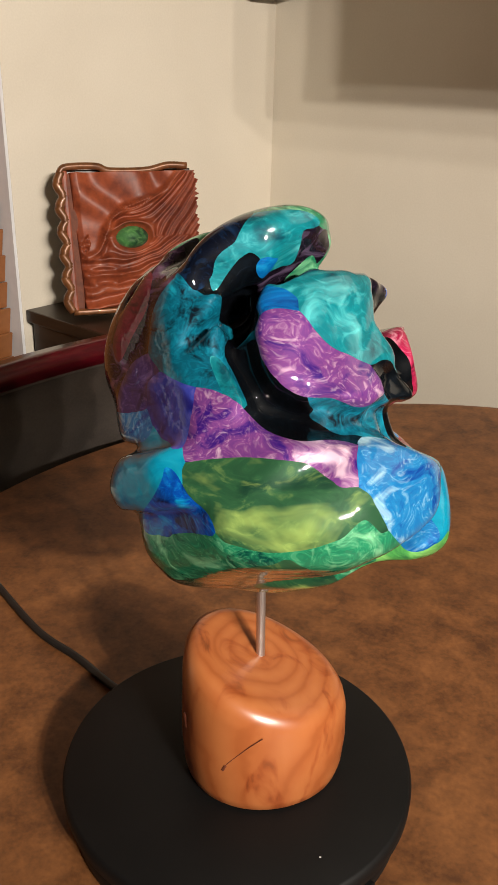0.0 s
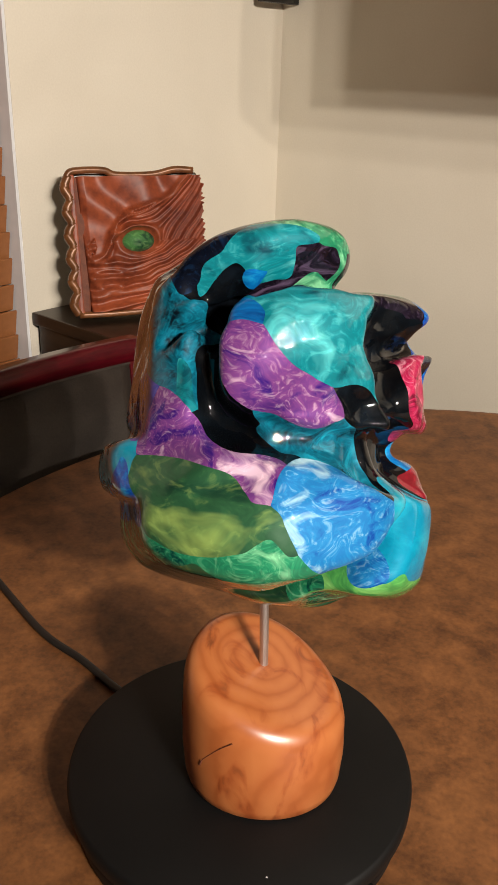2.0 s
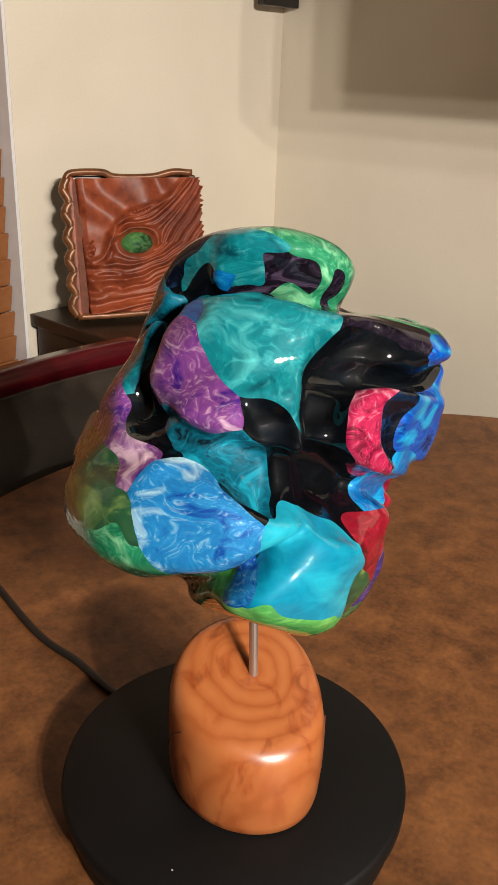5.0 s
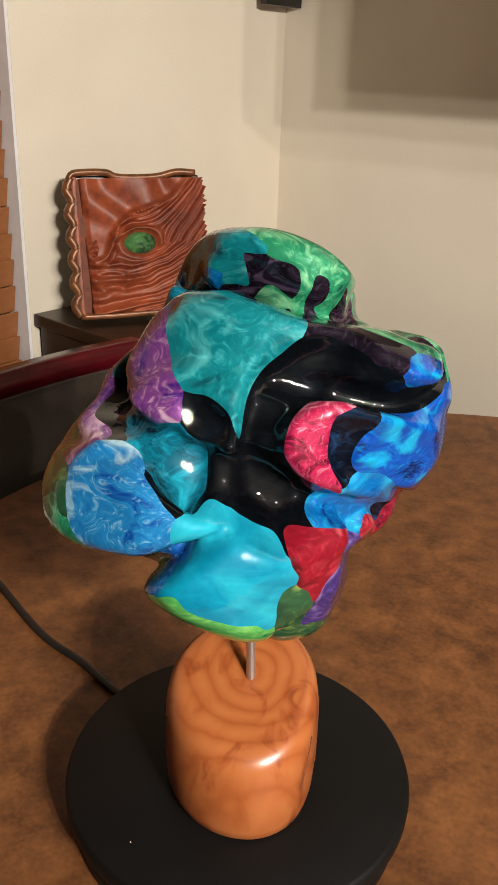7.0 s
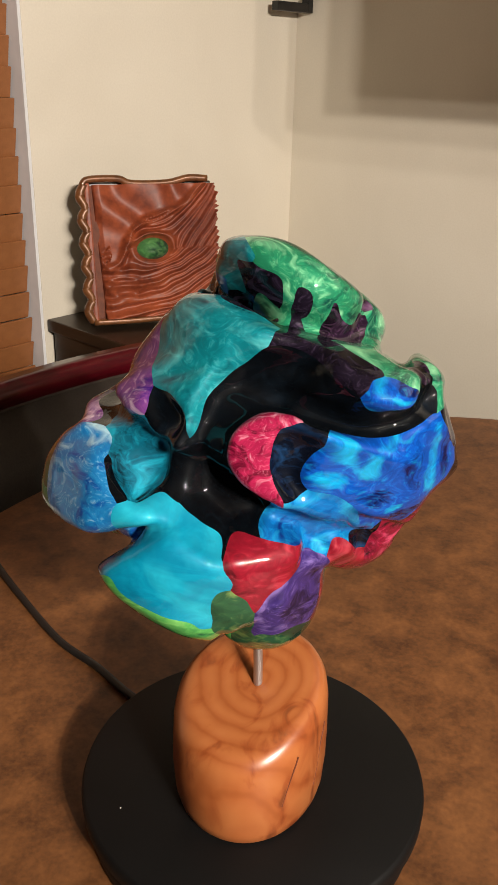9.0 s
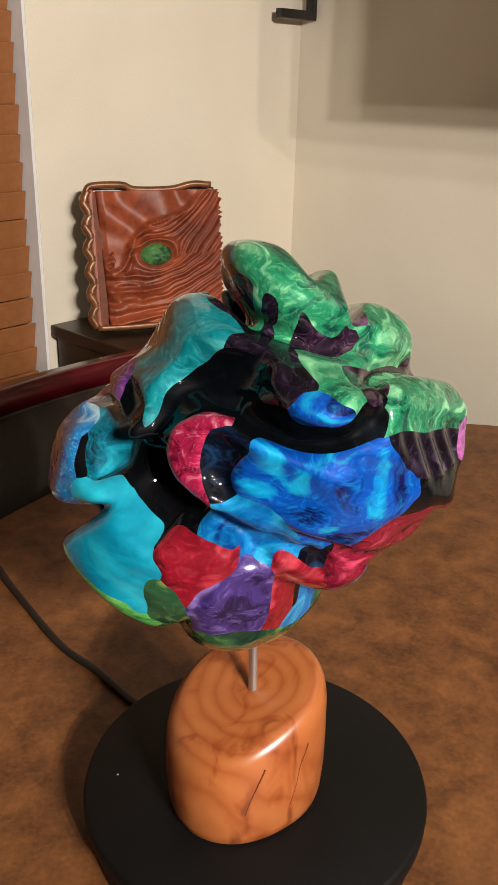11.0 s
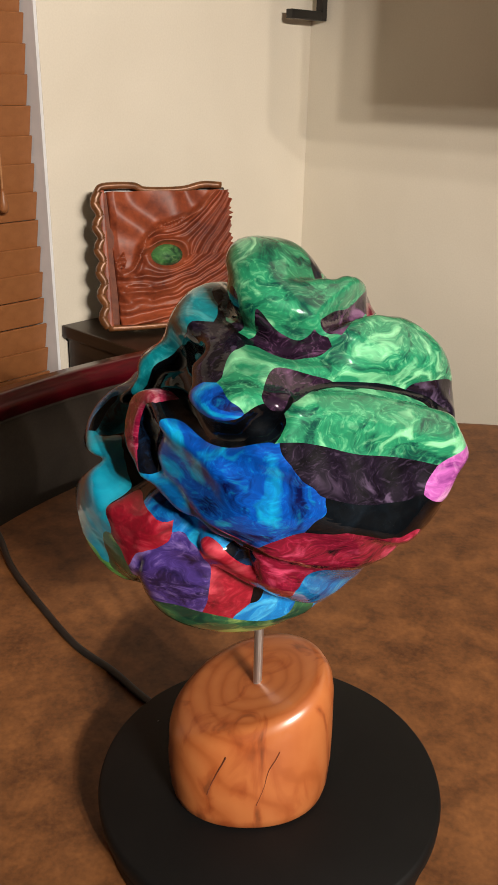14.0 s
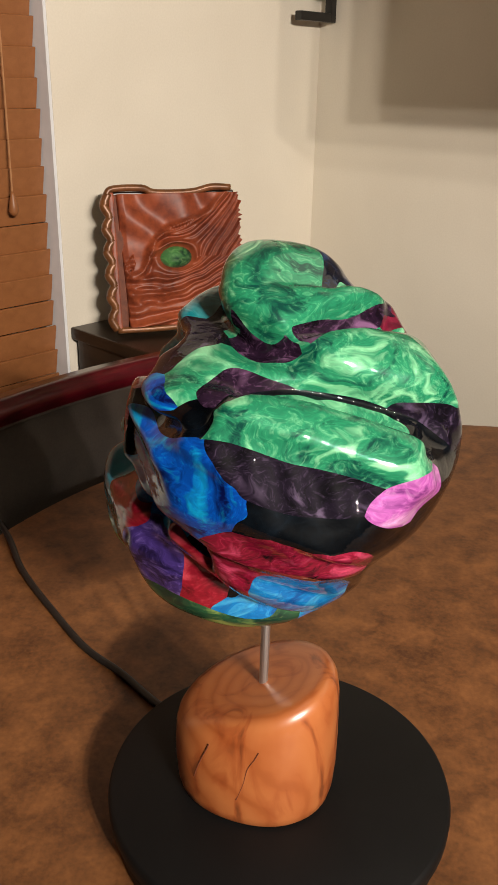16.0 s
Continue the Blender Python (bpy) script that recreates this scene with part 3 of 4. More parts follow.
def edge_of(k, way, far):
    """Distance of places, as directions and distances from the heart, from patch k's border, negative inside it."""
    name, colour, sink, centre, ring, least, most = PATCHES[k]
    reach = np.linalg.norm(ring, axis=1).max() / 0.1 + 0.12
    out = np.full(len(way), 0.02)
    near = way @ centre > math.cos(min(reach, 3.1))
    near[near] = (far[near] > least - 0.01) & (far[near] < most + 0.01)
    out[near] = np.maximum(within(chart(way[near], centre), ring), np.abs(far[near] - (least + most) / 2) - (most - least) / 2)
    return out


HEART = np.array((0.010, 0.003, 0.268))


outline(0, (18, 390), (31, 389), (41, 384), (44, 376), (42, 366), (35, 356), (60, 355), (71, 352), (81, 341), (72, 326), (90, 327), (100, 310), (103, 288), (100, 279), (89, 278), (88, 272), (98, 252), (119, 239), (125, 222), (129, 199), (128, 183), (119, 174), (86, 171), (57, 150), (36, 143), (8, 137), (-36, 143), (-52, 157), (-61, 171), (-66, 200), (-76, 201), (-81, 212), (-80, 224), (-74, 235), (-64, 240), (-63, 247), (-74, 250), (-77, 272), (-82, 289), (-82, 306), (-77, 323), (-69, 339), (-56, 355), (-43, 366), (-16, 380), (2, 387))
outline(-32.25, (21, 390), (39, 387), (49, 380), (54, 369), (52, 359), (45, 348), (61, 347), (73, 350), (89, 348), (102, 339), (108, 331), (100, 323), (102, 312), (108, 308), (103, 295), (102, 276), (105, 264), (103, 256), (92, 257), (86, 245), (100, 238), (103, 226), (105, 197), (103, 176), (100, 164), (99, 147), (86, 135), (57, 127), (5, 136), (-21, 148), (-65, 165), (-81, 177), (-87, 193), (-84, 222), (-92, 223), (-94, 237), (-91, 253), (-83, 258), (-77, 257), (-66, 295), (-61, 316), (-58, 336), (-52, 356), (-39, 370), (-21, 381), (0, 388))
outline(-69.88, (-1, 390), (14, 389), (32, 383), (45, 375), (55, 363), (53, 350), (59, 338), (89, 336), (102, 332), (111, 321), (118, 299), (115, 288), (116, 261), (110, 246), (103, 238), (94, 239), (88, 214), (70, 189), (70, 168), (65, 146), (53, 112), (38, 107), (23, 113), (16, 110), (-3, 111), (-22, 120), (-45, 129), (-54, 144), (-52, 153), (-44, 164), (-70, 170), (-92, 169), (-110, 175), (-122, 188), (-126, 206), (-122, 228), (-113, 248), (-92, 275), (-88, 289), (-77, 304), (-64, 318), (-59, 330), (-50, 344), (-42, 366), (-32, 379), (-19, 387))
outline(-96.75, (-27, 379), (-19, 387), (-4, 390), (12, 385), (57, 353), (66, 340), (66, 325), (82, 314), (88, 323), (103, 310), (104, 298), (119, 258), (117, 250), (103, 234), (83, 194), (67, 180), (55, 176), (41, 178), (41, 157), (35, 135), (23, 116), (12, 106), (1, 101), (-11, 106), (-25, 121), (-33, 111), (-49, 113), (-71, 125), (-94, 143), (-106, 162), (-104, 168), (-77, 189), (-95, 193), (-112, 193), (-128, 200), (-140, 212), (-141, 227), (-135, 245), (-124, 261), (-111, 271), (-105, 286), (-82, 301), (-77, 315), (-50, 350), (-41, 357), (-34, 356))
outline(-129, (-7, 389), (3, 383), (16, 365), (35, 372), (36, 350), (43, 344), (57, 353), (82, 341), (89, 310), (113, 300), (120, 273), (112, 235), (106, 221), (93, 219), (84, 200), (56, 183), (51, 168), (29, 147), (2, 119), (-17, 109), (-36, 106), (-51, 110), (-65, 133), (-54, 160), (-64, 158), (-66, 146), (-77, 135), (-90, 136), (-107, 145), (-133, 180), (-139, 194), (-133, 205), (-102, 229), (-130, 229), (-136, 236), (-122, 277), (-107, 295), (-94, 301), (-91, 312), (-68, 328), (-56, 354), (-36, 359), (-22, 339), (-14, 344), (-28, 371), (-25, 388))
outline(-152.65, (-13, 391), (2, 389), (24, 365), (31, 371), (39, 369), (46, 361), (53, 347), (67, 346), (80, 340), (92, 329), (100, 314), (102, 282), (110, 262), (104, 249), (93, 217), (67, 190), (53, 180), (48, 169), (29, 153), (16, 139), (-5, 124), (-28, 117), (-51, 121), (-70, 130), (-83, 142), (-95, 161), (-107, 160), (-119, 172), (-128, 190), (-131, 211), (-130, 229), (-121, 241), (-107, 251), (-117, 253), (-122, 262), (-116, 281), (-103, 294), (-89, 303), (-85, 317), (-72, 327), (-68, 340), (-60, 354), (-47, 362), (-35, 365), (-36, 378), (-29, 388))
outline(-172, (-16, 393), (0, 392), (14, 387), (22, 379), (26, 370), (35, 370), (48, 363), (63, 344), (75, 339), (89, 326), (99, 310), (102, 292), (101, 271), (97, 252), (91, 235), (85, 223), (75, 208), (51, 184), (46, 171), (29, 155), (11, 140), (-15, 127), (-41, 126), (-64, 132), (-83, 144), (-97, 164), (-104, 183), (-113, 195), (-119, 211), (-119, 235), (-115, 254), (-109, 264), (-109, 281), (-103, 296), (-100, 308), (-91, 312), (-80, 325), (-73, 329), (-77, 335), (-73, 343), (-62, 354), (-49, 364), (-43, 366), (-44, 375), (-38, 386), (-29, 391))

patch("body", "plum", 2, (67, 124), (175, 20), (177, 30), (168, 41), (179, 59), (165, 65), (-140, 60), (-151, 53), (-152, 45), (-149, 36), (-159, 24), (-168, 6), (-179, 10))
patch("fold", "maroon", 1, (73, 119), (-176, 26), (-175, 36), (167, 44), (-164, 54), (-155, 47), (-164, 34), (-169, 22))
patch("fold", "violet_dark", 1, (64, 98), (-165, 8), (-161, 25), (-147, 34), (-136, 31), (-142, 23), (-147, 13))
patch("fold", "pale_blue", 1, (65, 107), (-166, 0), (-146, 10), (-141, 5), (160, -22), (-174, -11))
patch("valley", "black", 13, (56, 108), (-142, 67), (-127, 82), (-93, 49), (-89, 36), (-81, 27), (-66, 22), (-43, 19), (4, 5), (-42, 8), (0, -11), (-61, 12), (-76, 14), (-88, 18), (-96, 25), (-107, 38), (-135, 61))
patch("inner", "teal_dark", 11, (63, 96), (-73, 22), (-58, 20), (5, 6), (-5, -5), (-47, 9), (-61, 13))
patch("knob", "cyan", 0, (80, 123), (-120, -3), (-125, 3), (-119, 8), (-111, 9), (-106, 3), (-102, -2), (-126, -14))
patch("leaf", "green_clear", 0, (82, 145), (-112, 4), (-104, 7), (-91, 10), (-80, 11), (-73, 8), (-68, 4), (-64, 0), (-62, -6), (-66, -6), (-73, -5), (-82, -7), (-90, -9), (-96, -8), (-103, -5))
patch("rim", "green", 1, (81, 144), (-138, -24), (-126, -25), (-107, -13), (-96, -9), (-87, -9), (-78, -7), (-71, -5), (-62, -6), (-13, -48), (-36, -49), (-77, -12), (-87, -12), (-95, -18), (-110, -35), (-124, -36), (-132, -32))
patch("bowl", "green_clear", 1, (94, 148), (-161, -58), (-110, -35), (-95, -18), (-85, -13), (-77, -14), (-22, -55), (-24, -65), (8, -78), (-178, -89), (-166, -79), (-161, -68))
patch("band", "purple", 0, (75, 132), (-115, 26), (-106, 28), (-97, 25), (-88, 18), (-78, 15), (-69, 14), (-61, 12), (-65, 8), (-69, 4), (-72, 6), (-77, 10), (-85, 11), (-94, 10), (-106, 7), (-112, 6), (-113, 17))
patch("fold", "violet", 0, (66, 106), (-144, 23), (-131, 32), (-115, 28), (-112, 18), (-114, 8), (-125, 11), (-135, 16))
patch("knob", "blue_deep", 0, (83, 130), (-120, 3), (-114, 3), (-108, -1), (-98, -7), (-107, -13), (-118, -19), (-133, -22), (-120, -7))
patch("knob", "cyan", 0, (78, 122), (-144, -10), (-146, -5), (-130, 2), (-118, 4), (-118, -4), (-135, -21), (-175, -36))
patch("patch", "blue", 2, (73, 103), (-93, 57), (-86, 83), (-14, 83), (-64, 66), (-71, 56), (-80, 55))
patch("inner", "teal_dark", 11, (69, 104), (-71, 25), (-51, 24), (-40, 20), (-33, 12), (-31, 0), (-32, -12), (-42, -27), (-36, -3), (-45, 7), (-58, 14))
patch("channel", "black", 5, (64, 105), (-44, 34), (-34, 34), (-25, 29), (-21, 21), (-19, 1), (-21, -2), (-25, -1), (-28, -2), (-30, 6), (-32, 17), (-37, 24))
patch("bean", "purple", 0, (74, 112), (-93, 47), (-90, 54), (-76, 55), (-67, 49), (-57, 44), (-45, 36), (-41, 29), (-43, 23), (-50, 21), (-59, 23), (-72, 29), (-83, 36))
patch("sail", "teal", 0, (72, 114), (-108, 67), (-38, 67), (-9, 66), (11, 60), (8, 50), (-4, 47), (-12, 44), (-19, 35), (-20, 22), (-24, 29), (-33, 33), (-43, 33), (-57, 42), (-65, 51), (-73, 60))
patch("pit", "navy", 5, (81, 99), (-8, 52), (2, 53), (11, 51), (4, 50), (-5, 50))
patch("brow", "plum_dark", 1, (77, 126), (9, 53), (26, 59), (48, 51), (58, 41), (41, 36), (36, 32), (31, 38), (21, 44), (12, 48), (8, 50))
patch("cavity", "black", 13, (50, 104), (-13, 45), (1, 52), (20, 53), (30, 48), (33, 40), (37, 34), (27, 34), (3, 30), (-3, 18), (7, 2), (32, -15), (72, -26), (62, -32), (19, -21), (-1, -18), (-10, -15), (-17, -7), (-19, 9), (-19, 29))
patch("inner", "blue", 9, (61, 88), (5, -10), (29, -14), (50, -15), (62, -30), (31, -22))
patch("lobe", "pale_blue", 0, (89, 142), (-65, 7), (-62, 12), (-55, 13), (-46, 10), (-40, 4), (-37, -3), (-34, -18), (-40, -23), (-52, -9), (-58, -5), (-62, 1))
patch("rim", "lime", 1, (94, 144), (-47, -29), (-37, -20), (-31, -18), (-15, -27), (-14, -32), (-26, -34), (-28, -49))
patch("fin", "cyan", 0, (75, 141), (-28, 0), (-24, 0), (-19, -3), (-12, -8), (-4, -13), (3, -20), (-4, -19), (-10, -19), (-9, -26), (-7, -32), (-17, -25), (-27, -21), (-33, -18), (-49, -31), (-39, -23), (-32, -13))
patch("rim", "lime", 0, (92, 142), (-56, -38), (-33, -18), (-27, -22), (-17, -26), (-7, -33), (-1, -58), (-22, -35), (-32, -27), (-40, -24))
patch("cavity", "navy", 8, (58, 106), (14, 27), (22, 25), (31, 15), (25, 5), (26, -2), (12, 13), (11, 21))
patch("horn", "pink", 4, (59, 108), (-4, 21), (0, 29), (11, 34), (19, 30), (12, 27), (9, 21), (10, 14), (13, 6), (17, -3), (6, 5), (-3, 15))
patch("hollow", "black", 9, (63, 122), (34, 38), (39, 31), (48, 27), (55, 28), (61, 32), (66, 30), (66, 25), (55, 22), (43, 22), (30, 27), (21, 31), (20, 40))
patch("lobe", "red", 0, (71, 119), (-3, -12), (6, -11), (17, -11), (23, -14), (22, -24), (12, -21), (3, -22))
patch("bowl", "green_clear", 1, (94, 143), (-1, -23), (9, -40), (23, -49), (50, -66), (27, -60), (9, -63), (-4, -55))
patch("fold", "black", 2, (92, 126), (79, 10), (91, 5), (109, 3), (120, -2), (118, -7), (99, -5), (86, -1), (76, 1))
patch("swirl", "blue", 4, (60, 102), (7, -9), (23, 7), (36, 2), (43, -14), (41, -22), (28, -17), (16, -12))
patch("swirl", "blue_deep", 1, (71, 127), (28, 22), (36, 16), (46, 15), (55, 16), (64, 20), (71, 15), (79, 6), (71, 2), (63, -3), (57, -8), (51, -11), (40, 3), (31, 6), (23, 8), (21, 15))
patch("swirl", "blue_deep", 2, (80, 127), (30, 26), (43, 22), (53, 21), (64, 23), (62, 19), (55, 16), (45, 15), (36, 17))
patch("lens", "blue_deep", 0, (98, 133), (38, 32), (42, 35), (49, 35), (55, 33), (55, 30), (50, 28), (43, 29))
patch("band", "green", 0, (72, 132), (48, 38), (45, 48), (51, 53), (74, 49), (97, 51), (111, 54), (-174, 44), (159, 46), (150, 39), (153, 28), (155, 22), (137, 31), (132, 33), (129, 29), (118, 35), (99, 42), (81, 45), (66, 45), (61, 38), (58, 31), (52, 32))
patch("fold", "plum", 2, (70, 129), (61, 37), (66, 46), (82, 45), (104, 41), (80, 39), (69, 33), (66, 31), (62, 31))
patch("fold", "plum_dark", 1, (81, 130), (132, 32), (138, 30), (155, 21), (152, 14), (140, 20), (134, 27))
patch("crease", "black", 6, (66, 130), (66, 30), (71, 37), (88, 43), (109, 41), (129, 33), (142, 22), (143, 14), (129, 17), (139, 22), (127, 31), (108, 39), (89, 41), (73, 36))
patch("lobe", "green", 0, (73, 133), (66, 24), (68, 29), (74, 34), (93, 39), (114, 35), (131, 25), (124, 19), (127, 14), (120, 13), (113, 11), (103, 15), (89, 20), (77, 23))
patch("comb", "plum_dark", 0, (92, 128), (67, 23), (77, 23), (89, 19), (103, 15), (114, 10), (108, 5), (99, 4), (87, 6), (78, 10), (72, 16))
patch("fold", "pink_pale", 0, (99, 133), (114, 11), (127, 13), (128, 8), (123, 5), (118, 0), (108, 4))
patch("gap", "navy", 10, (67, 85), (44, -24), (59, -18), (68, -21), (59, -36), (42, -50))
patch("ridge", "crimson", 0, (75, 127), (59, -25), (64, -11), (72, -6), (82, -2), (93, -6), (107, -5), (111, -13), (114, -26), (96, -24), (83, -19), (73, -27), (72, -46), (61, -36))
patch("sweep", "sky", 1, (74, 120), (45, -58), (67, -62), (78, -34), (87, -29), (113, -36), (127, -53), (124, -68), (84, -69), (55, -65))
patch("lobe", "red", 1, (67, 120), (37, -19), (45, -20), (53, -28), (59, -38), (46, -57), (34, -52), (34, -43), (36, -37))
patch("lobe", "violet_dark", 0, (72, 128), (9, -36), (17, -25), (26, -22), (38, -26), (37, -41), (33, -49), (19, -44), (6, -43))
patch("bowl", "green_clear", 0, (87, 147), (8, -41), (20, -44), (35, -51), (56, -64), (84, -68), (109, -61), (109, -73), (71, -79), (25, -77), (14, -67), (12, -57), (8, -48))
patch("underside", "plum", 5, (70, 111), (-66, 68), (-81, 67), (57, 67), (73, 63), (88, 61), (129, 68), (173, 59), (-180, 54), (-174, 47), (173, 56), (101, 57), (84, 56), (69, 55), (51, 63), (-41, 73))
patch("hook", "navy", 0, (90, 129), (161, 67), (-141, 75), (-143, 85), (-82, 80), (-88, 76), (-107, 73), (-121, 69), (-127, 62), (-129, 57), (-135, 58), (-179, 64))
patch("hook", "teal", 0, (89, 132), (-143, 85), (6, 86), (7, 79), (25, 72), (33, 68), (7, 74), (-54, 78), (-96, 73), (-113, 69), (-120, 65), (-125, 60), (-125, 65), (-115, 71), (-89, 76), (-81, 79))
patch("hook", "teal", 0, (95, 132), (-112, 79), (-93, 87), (39, 86), (47, 79), (15, 74), (-5, 76), (-43, 78), (-80, 75), (-113, 70), (-113, 74))
patch("flank", "teal_dark", 0, (69, 120), (-137, 58), (-129, 57), (-120, 62), (-111, 69), (-116, 62), (-109, 49), (-108, 42), (-101, 35), (-94, 25), (-97, 25), (-106, 28), (-118, 28), (-135, 31), (-148, 34), (-147, 44), (-140, 51))
patch("flap", "teal", 1, (79, 96), (-113, 39), (-106, 38), (-98, 30), (-94, 24), (-104, 29))
patch("underside", "plum_dark", 2, (78, 114), (-104, 73), (-79, 76), (-7, 78), (35, 68), (33, 67), (-40, 71), (-33, 84), (-105, 74), (-117, 68), (-118, 65), (-116, 69))
patch("underside", "plum_dark", 2, (75, 116), (-108, 71), (-85, 75), (-48, 80), (-3, 78), (20, 74), (36, 68), (59, 63), (65, 62), (36, 66), (21, 76), (-58, 84), (-107, 72), (-117, 65))
patch("curl", "green", 0, (82, 131), (-104, 83), (-172, 84), (-175, 77), (-161, 56), (99, 74), (170, 68), (160, 69), (155, 66), (123, 66), (87, 61), (79, 60), (71, 60), (60, 62), (48, 64), (39, 68), (23, 72), (12, 74), (1, 81))
patch("curl", "green", 0, (83, 131), (-1, 75), (-31, 80), (-96, 82), (-138, 77), (-151, 70), (116, 72), (139, 70), (172, 64), (178, 56), (154, 63), (114, 65), (86, 59), (72, 60), (59, 62), (46, 64), (30, 68))
patch("curl", "green", 0, (89, 130), (47, 80), (55, 70), (67, 64), (98, 56), (33, 68), (18, 73))
patch("hook", "navy", 0, (97, 132), (-128, 77), (-138, 72), (-141, 65), (-145, 62), (132, 72), (-166, 77), (-142, 76))
patch("fold", "maroon", 1, (86, 121), (-174, 53), (-171, 50), (-173, 42), (-175, 47))


def drift(way):
    """Uneven flow of the colours before they set."""
    q = way * 9
    wave = np.stack([np.sin(q[:, 1] + 1.3 * np.sin(q[:, 2] * 0.7)), np.sin(q[:, 2] * 1.1 + 1.2 * np.sin(q[:, 0] * 0.8 + 1)), np.sin(q[:, 0] * 0.9 + 1.4 * np.sin(q[:, 1] * 0.9 + 2))], 1)
    out = way + 0.008 * wave
    return out / np.linalg.norm(out, axis=1, keepdims=True)


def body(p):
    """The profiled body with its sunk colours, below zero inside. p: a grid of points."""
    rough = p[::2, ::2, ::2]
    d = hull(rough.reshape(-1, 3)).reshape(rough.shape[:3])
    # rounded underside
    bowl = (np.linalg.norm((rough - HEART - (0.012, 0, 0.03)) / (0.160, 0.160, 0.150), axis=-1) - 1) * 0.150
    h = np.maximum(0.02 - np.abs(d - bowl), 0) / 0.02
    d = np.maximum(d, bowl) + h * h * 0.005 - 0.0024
    for axis in range(3):
        d = np.moveaxis(d, axis, 0)
        fine = np.empty((2 * len(d) - 1,) + d.shape[1:])
        fine[::2], fine[1::2] = d, (d[1:] + d[:-1]) / 2
        d = np.moveaxis(fine, 0, axis)
    shell = (d < 0.003) & (d > -0.018)
    way = p[shell] - HEART
    far = np.linalg.norm(way, axis=1)
    way = way / far[:, None]
    sunk = np.full(len(way), 0.001)
    for k in range(len(PATCHES)):
        w = np.clip(0.5 - edge_of(k, way, far) / 0.0085, 0, 1)
        w = w * w * (3 - 2 * w)
        deep = PATCHES[k][2]
        if PATCHES[k][0] == "comb":
            deep = deep + 0.0011 * (1 + np.sin(34 * np.arctan2(way[:, 1], way[:, 0]) + 6 * way[:, 2]))
        sunk = sunk * (1 - w) + deep * w
    d[shell] += sunk
    return d


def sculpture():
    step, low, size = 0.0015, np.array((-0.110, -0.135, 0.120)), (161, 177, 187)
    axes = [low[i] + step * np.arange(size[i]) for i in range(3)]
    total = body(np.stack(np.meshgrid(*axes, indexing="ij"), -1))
    # soften the ridges that the profiles leave where they cross
    for axis in range(3):
        for _ in range(2):
            total = (np.roll(total, 1, axis) + 2 * total + np.roll(total, -1, axis)) / 4
    # one vertex in every cell that the surface crosses
    inside = total < 0
    corners = [(i, j, k) for i in (0, 1) for j in (0, 1) for k in (0, 1)]
    n = [s - 1 for s in size]
    view = {c: tuple(slice(o, o + m) for o, m in zip(c, n)) for c in corners}
    count = sum(inside[view[c]].astype(int) for c in corners)
    cells = np.argwhere((count > 0) & (count < 8))
    number = -np.ones(n, int)
    number[tuple(cells.T)] = np.arange(len(cells))
    place, hits = np.zeros((len(cells), 3)), np.zeros(len(cells))
    for a in corners:
        for axis in range(3):
            if a[axis]:
                continue
            b = tuple(1 if i == axis else a[i] for i in range(3))
            va, vb = total[tuple((cells + a).T)], total[tuple((cells + b).T)]
            cross = (va < 0) != (vb < 0)
            t = np.where(cross, va / np.where(cross, va - vb, 1), 0)
            q = cells + np.array(a) + t[:, None] * (np.array(b) - np.array(a))
            place[cross] += q[cross]
            hits[cross] += 1
    verts = low + step * place / hits[:, None]
    quads = []
    for axis in range(3):
        lo = [slice(1, -1)] * 3
        hi = list(lo)
        lo[axis], hi[axis] = slice(0, -1), slice(1, None)
        va, vb = inside[tuple(lo)], inside[tuple(hi)]
        e = np.argwhere(va != vb)
        flip = va[tuple(e.T)]
        shift = np.ones(3, int)
        shift[axis] = 0
        e = e + shift
        u, v = [i for i in range(3) if i != axis]
        ring = []
        for du, dv in ((0, 0), (1, 0), (1, 1), (0, 1)):
            c = e.copy()
            c[:, u] -= du
            c[:, v] -= dv
            ring.append(number[tuple(c.T)])
        q = np.stack(ring, 1)
        if axis == 1:
            flip = ~flip
        q[~flip] = q[~flip][:, ::-1]
        quads.append(q)
    quads = np.concatenate(quads)
    quads = quads[(quads >= 0).all(1)]
    # colour borders: the last colour poured over a place owns it
    kinds = sorted({p[:2] for p in PATCHES} | {("body", "black")})
    def border(k, q):
        way = q - HEART
        far = np.linalg.norm(way, axis=1)
        return edge_of(k, drift(way / far[:, None]), far)
    middle = verts[quads].mean(1)
    poured, nearest = np.full(len(quads), -1), np.full(len(quads), 0.006)
    for k in range(len(PATCHES)):
        e = border(k, middle)
        poured[(nearest >= 0) & (e < nearest)] = k
        nearest = np.where(nearest >= 0, np.minimum(nearest, e), nearest)
        poured[e < 0] = k
    kind_of = np.array([kinds.index(p[:2]) for p in PATCHES] + [kinds.index(("body", "black"))])
    owner = kind_of[poured]
    # islands of a colour: small ones join their neighbour, large ones become pieces of their own
    edge = np.sort(np.concatenate([quads[:, [i, (i + 1) % 4]] for i in range(4)]), 1)
    order = np.lexsort(edge.T)
    face = np.tile(np.arange(len(quads)), 4)[order]
    same = (edge[order][1:] == edge[order][:-1]).all(1)
    links = np.stack([face[:-1][same], face[1:][same]], 1)
    def islands():
        tag = np.arange(len(quads))
        mine = links[owner[links[:, 0]] == owner[links[:, 1]]]
        while True:
            low_tag = np.minimum(tag[mine[:, 0]], tag[mine[:, 1]])
            before = tag.copy()
            np.minimum.at(tag, mine[:, 0], low_tag)
            np.minimum.at(tag, mine[:, 1], low_tag)
            tag = tag[tag]
            if (tag == before).all():
                return tag
    for _ in range(3):
        tag = islands()
        size_of = np.bincount(tag, minlength=len(quads))
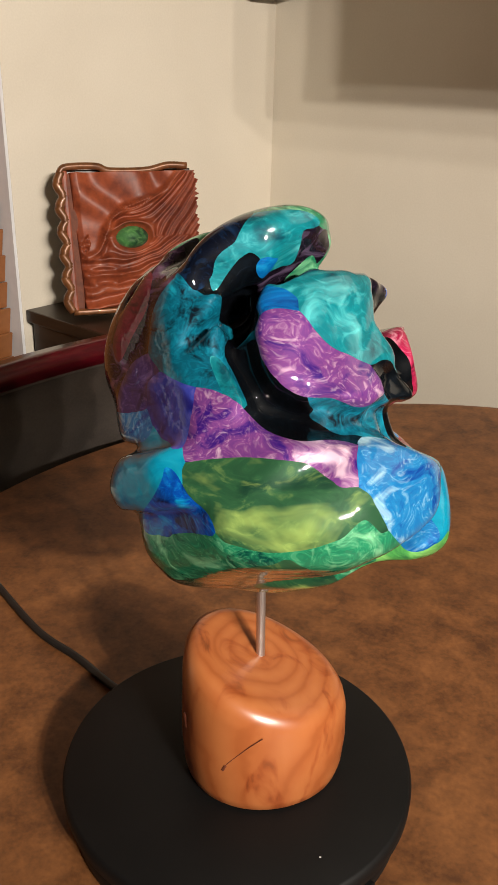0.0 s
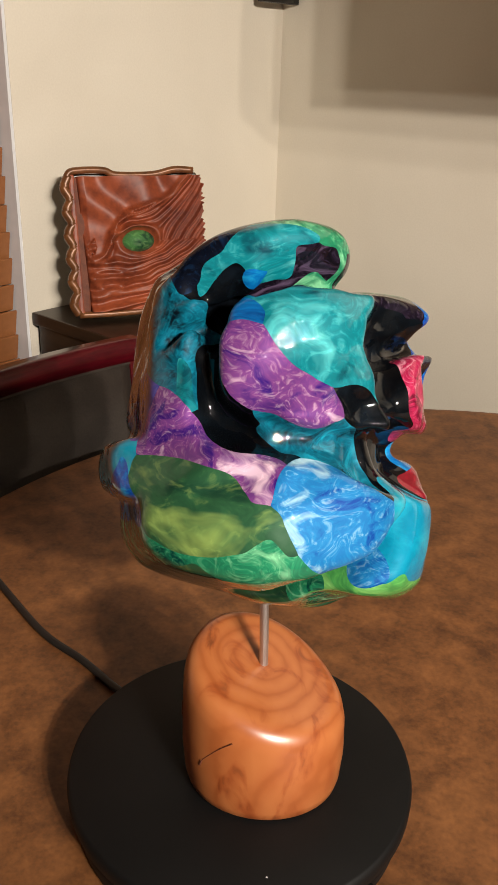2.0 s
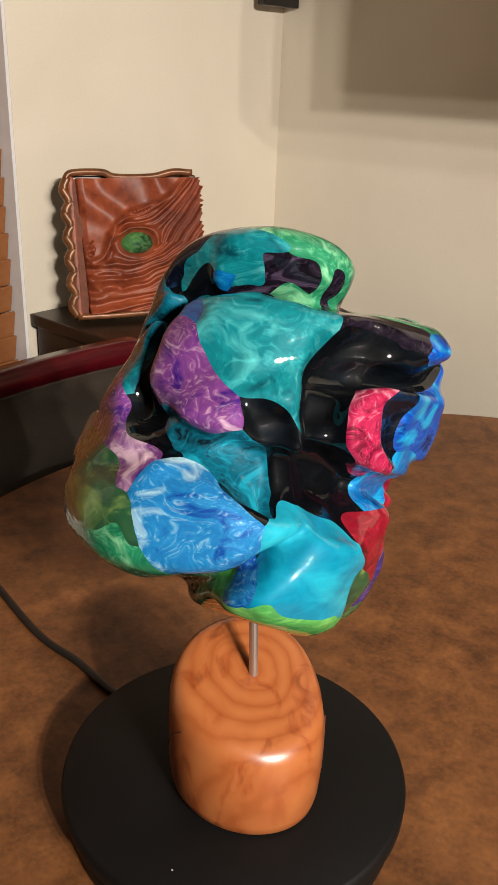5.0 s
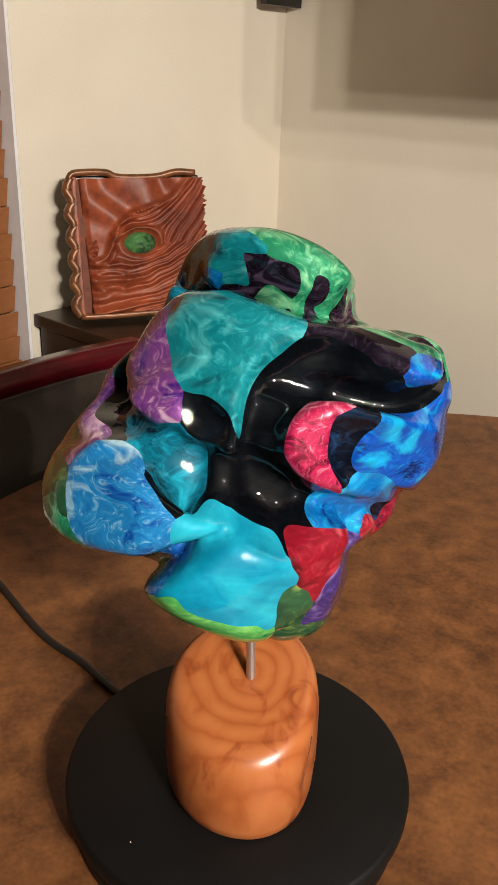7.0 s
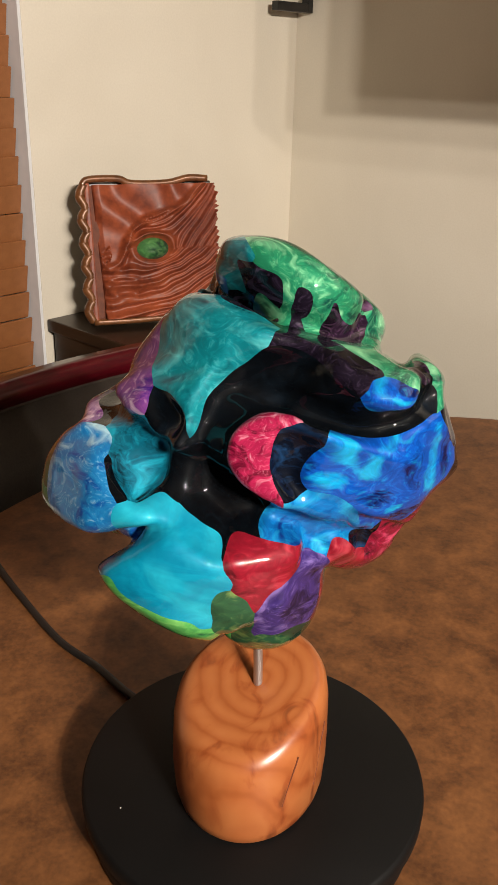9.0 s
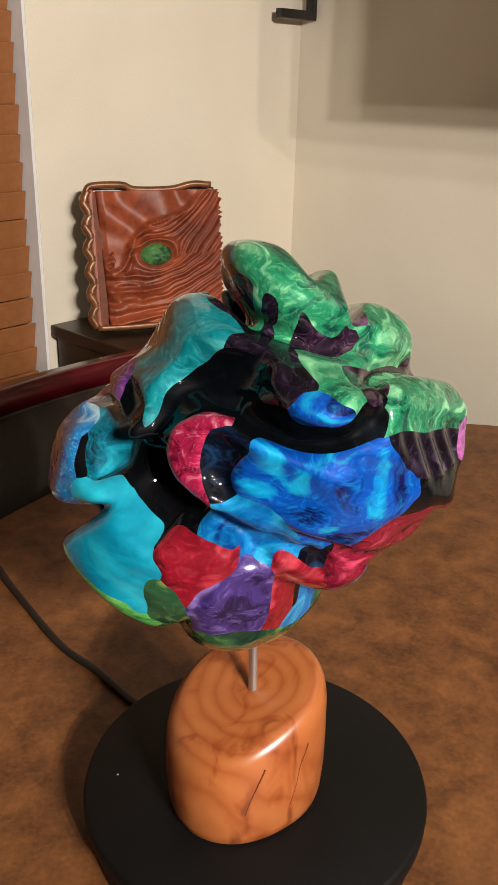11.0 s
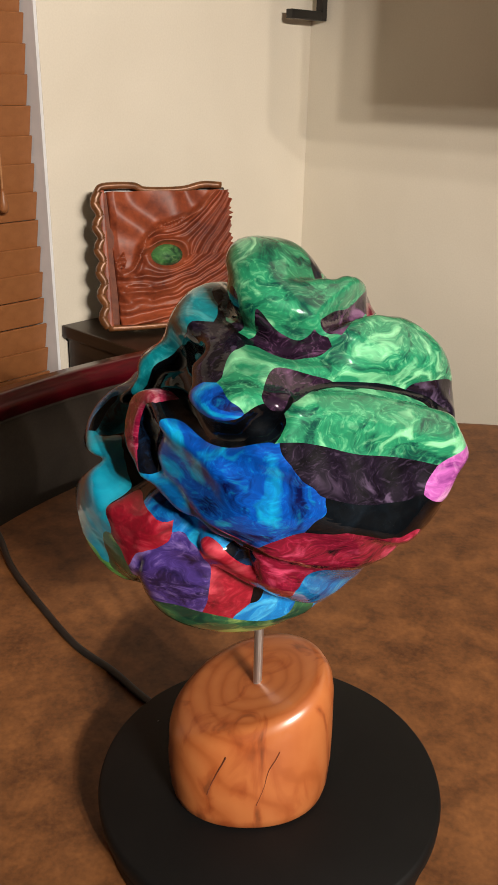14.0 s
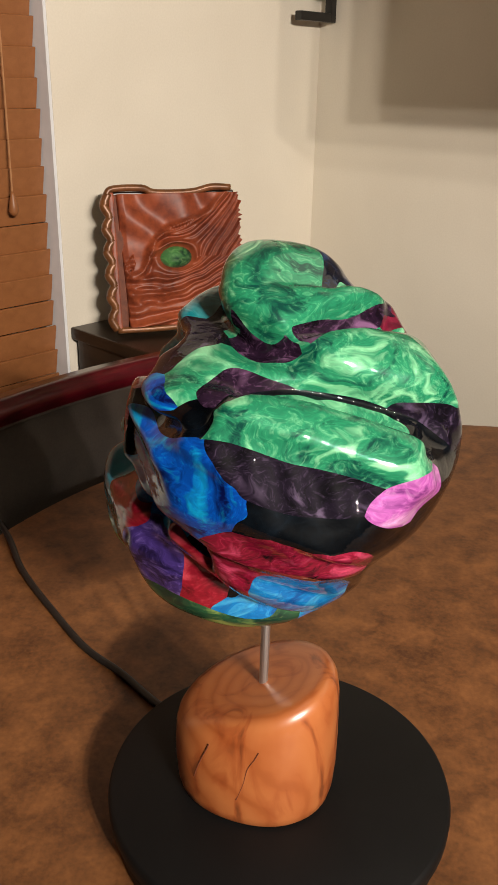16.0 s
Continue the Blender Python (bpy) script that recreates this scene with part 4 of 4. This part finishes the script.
        weak = size_of[tag] < 70
        fringe = links[owner[links[:, 0]] != owner[links[:, 1]]]
        for a, b in ((0, 1), (1, 0)):
            rows = fringe[weak[fringe[:, a]] & ~weak[fringe[:, b]]]
            to = {}
            for fa, fb in rows:
                to.setdefault(tag[fa], []).append(owner[fb])
            for island, choice in to.items():
                owner[tag == island] = max(set(choice), key=choice.count)
            if to:
                break
    tag = islands()
    near = np.full((len(verts), 2), -1)
    for corner in range(4):
        v = quads[:, corner]
        first = near[v, 0] < 0
        near[v[first], 0] = owner[first]
        other = (near[v, 0] >= 0) & (near[v, 0] != owner)
        near[v[other], 1] = owner[other]
    seam = np.argwhere((near >= 0).all(1))[:, 0]
    start = verts.copy()
    across = np.zeros_like(verts)
    for corner in range(4):
        np.add.at(across, quads[:, corner], np.cross(verts[quads[:, 2]] - verts[quads[:, 0]], verts[quads[:, 3]] - verts[quads[:, 1]]))
    across /= np.maximum(np.linalg.norm(across, axis=1, keepdims=True), 1e-12)
    # draw the seams onto the true borders
    for k in range(len(PATCHES)):
        g = border(k, verts[seam])
        rows = seam[(np.abs(g) < 0.0018) & (near[seam] == kind_of[k]).any(1)]
        if len(rows) == 0:
            continue
        for _ in range(2):
            p = verts[rows]
            g0 = border(k, p)
            grad = np.stack([(border(k, p + 0.0003 * np.eye(3)[i]) - g0) / 0.0003 for i in range(3)], 1)
            n = across[rows]
            grad -= (grad * n).sum(1)[:, None] * n
            away = p - (g0 / np.maximum((grad ** 2).sum(1), 0.05))[:, None] * grad - start[rows]
            far = np.linalg.norm(away, axis=1, keepdims=True)
            verts[rows] = start[rows] + away * np.minimum(1, 0.0016 / np.maximum(far, 1e-9))
    # even out the seams, along their own line
    cross = (edge[order][1:])[same]
    line = cross[owner[links[:, 0]] != owner[links[:, 1]]]
    ends = np.bincount(line.ravel(), minlength=len(verts))
    for _ in range(10):
        mean = np.zeros_like(verts)
        np.add.at(mean, line[:, 0], verts[line[:, 1]])
        np.add.at(mean, line[:, 1], verts[line[:, 0]])
        plain = ends == 2
        shift = mean[plain] / 2 - verts[plain]
        n = across[plain]
        verts[plain] += 0.6 * (shift - (shift * n).sum(1)[:, None] * n)
    # let the other points follow, so that no face folds over
    ring = np.concatenate([quads[:, [i, (i + 1) % 4]] for i in range(4)])
    count_of = np.maximum(np.bincount(ring.ravel(), minlength=len(verts)), 1)[:, None]
    loose = ends == 0
    for _ in range(6):
        mean = np.zeros_like(verts)
        np.add.at(mean, ring[:, 0], verts[ring[:, 1]])
        np.add.at(mean, ring[:, 1], verts[ring[:, 0]])
        shift = (mean / count_of - verts)[loose]
        n = across[loose]
        verts[loose] += 0.5 * (shift - (shift * n).sum(1)[:, None] * n)
    # normals of the whole, so that the parts meet without a step in the gloss
    e1, e2 = verts[quads[:, 2]] - verts[quads[:, 0]], verts[quads[:, 3]] - verts[quads[:, 1]]
    fn = np.cross(e1, e2)
    normal = np.zeros_like(verts)
    for corner in range(4):
        np.add.at(normal, quads[:, corner], fn)
    pairs = np.concatenate([quads[:, [0, 1]], quads[:, [1, 2]], quads[:, [2, 3]], quads[:, [3, 0]]])
    for _ in range(3):
        normal /= np.maximum(np.linalg.norm(normal, axis=1, keepdims=True), 1e-12)
        more = normal.copy()
        np.add.at(more, pairs[:, 0], normal[pairs[:, 1]])
        normal = more
    normal /= np.maximum(np.linalg.norm(normal, axis=1, keepdims=True), 1e-12)
    for k, (name, colour) in enumerate(kinds):
        for island in np.unique(tag[owner == k]):
            mine = quads[(owner == k) & (tag == island)]
            used, local = np.unique(mine, return_inverse=True)
            me = bpy.data.meshes.new(name)
            me.from_pydata(verts[used].tolist(), [], local.reshape(-1, 4).tolist())
            me.polygons.foreach_set("use_smooth", [True] * len(me.polygons))
            me.normals_split_custom_set_from_vertices(normal[used].tolist())
            me.materials.append(RESIN[colour])
            ob = new("resin_" + name, me)
            ob.parent = piece
            tagged(ob, "glossy %s" % RESIN[colour].name.replace("_", " "))


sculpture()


def motions():
    turn = [(t, -10.75 * t) for t in range(17)]
    walk(piece, [(t, pose(0, 0, TOP, 0, 0, a)) for t, a in turn])
    walk(platter, [(t, pose(0, 0, 0, 0, 0, a)) for t, a in turn])


motions()
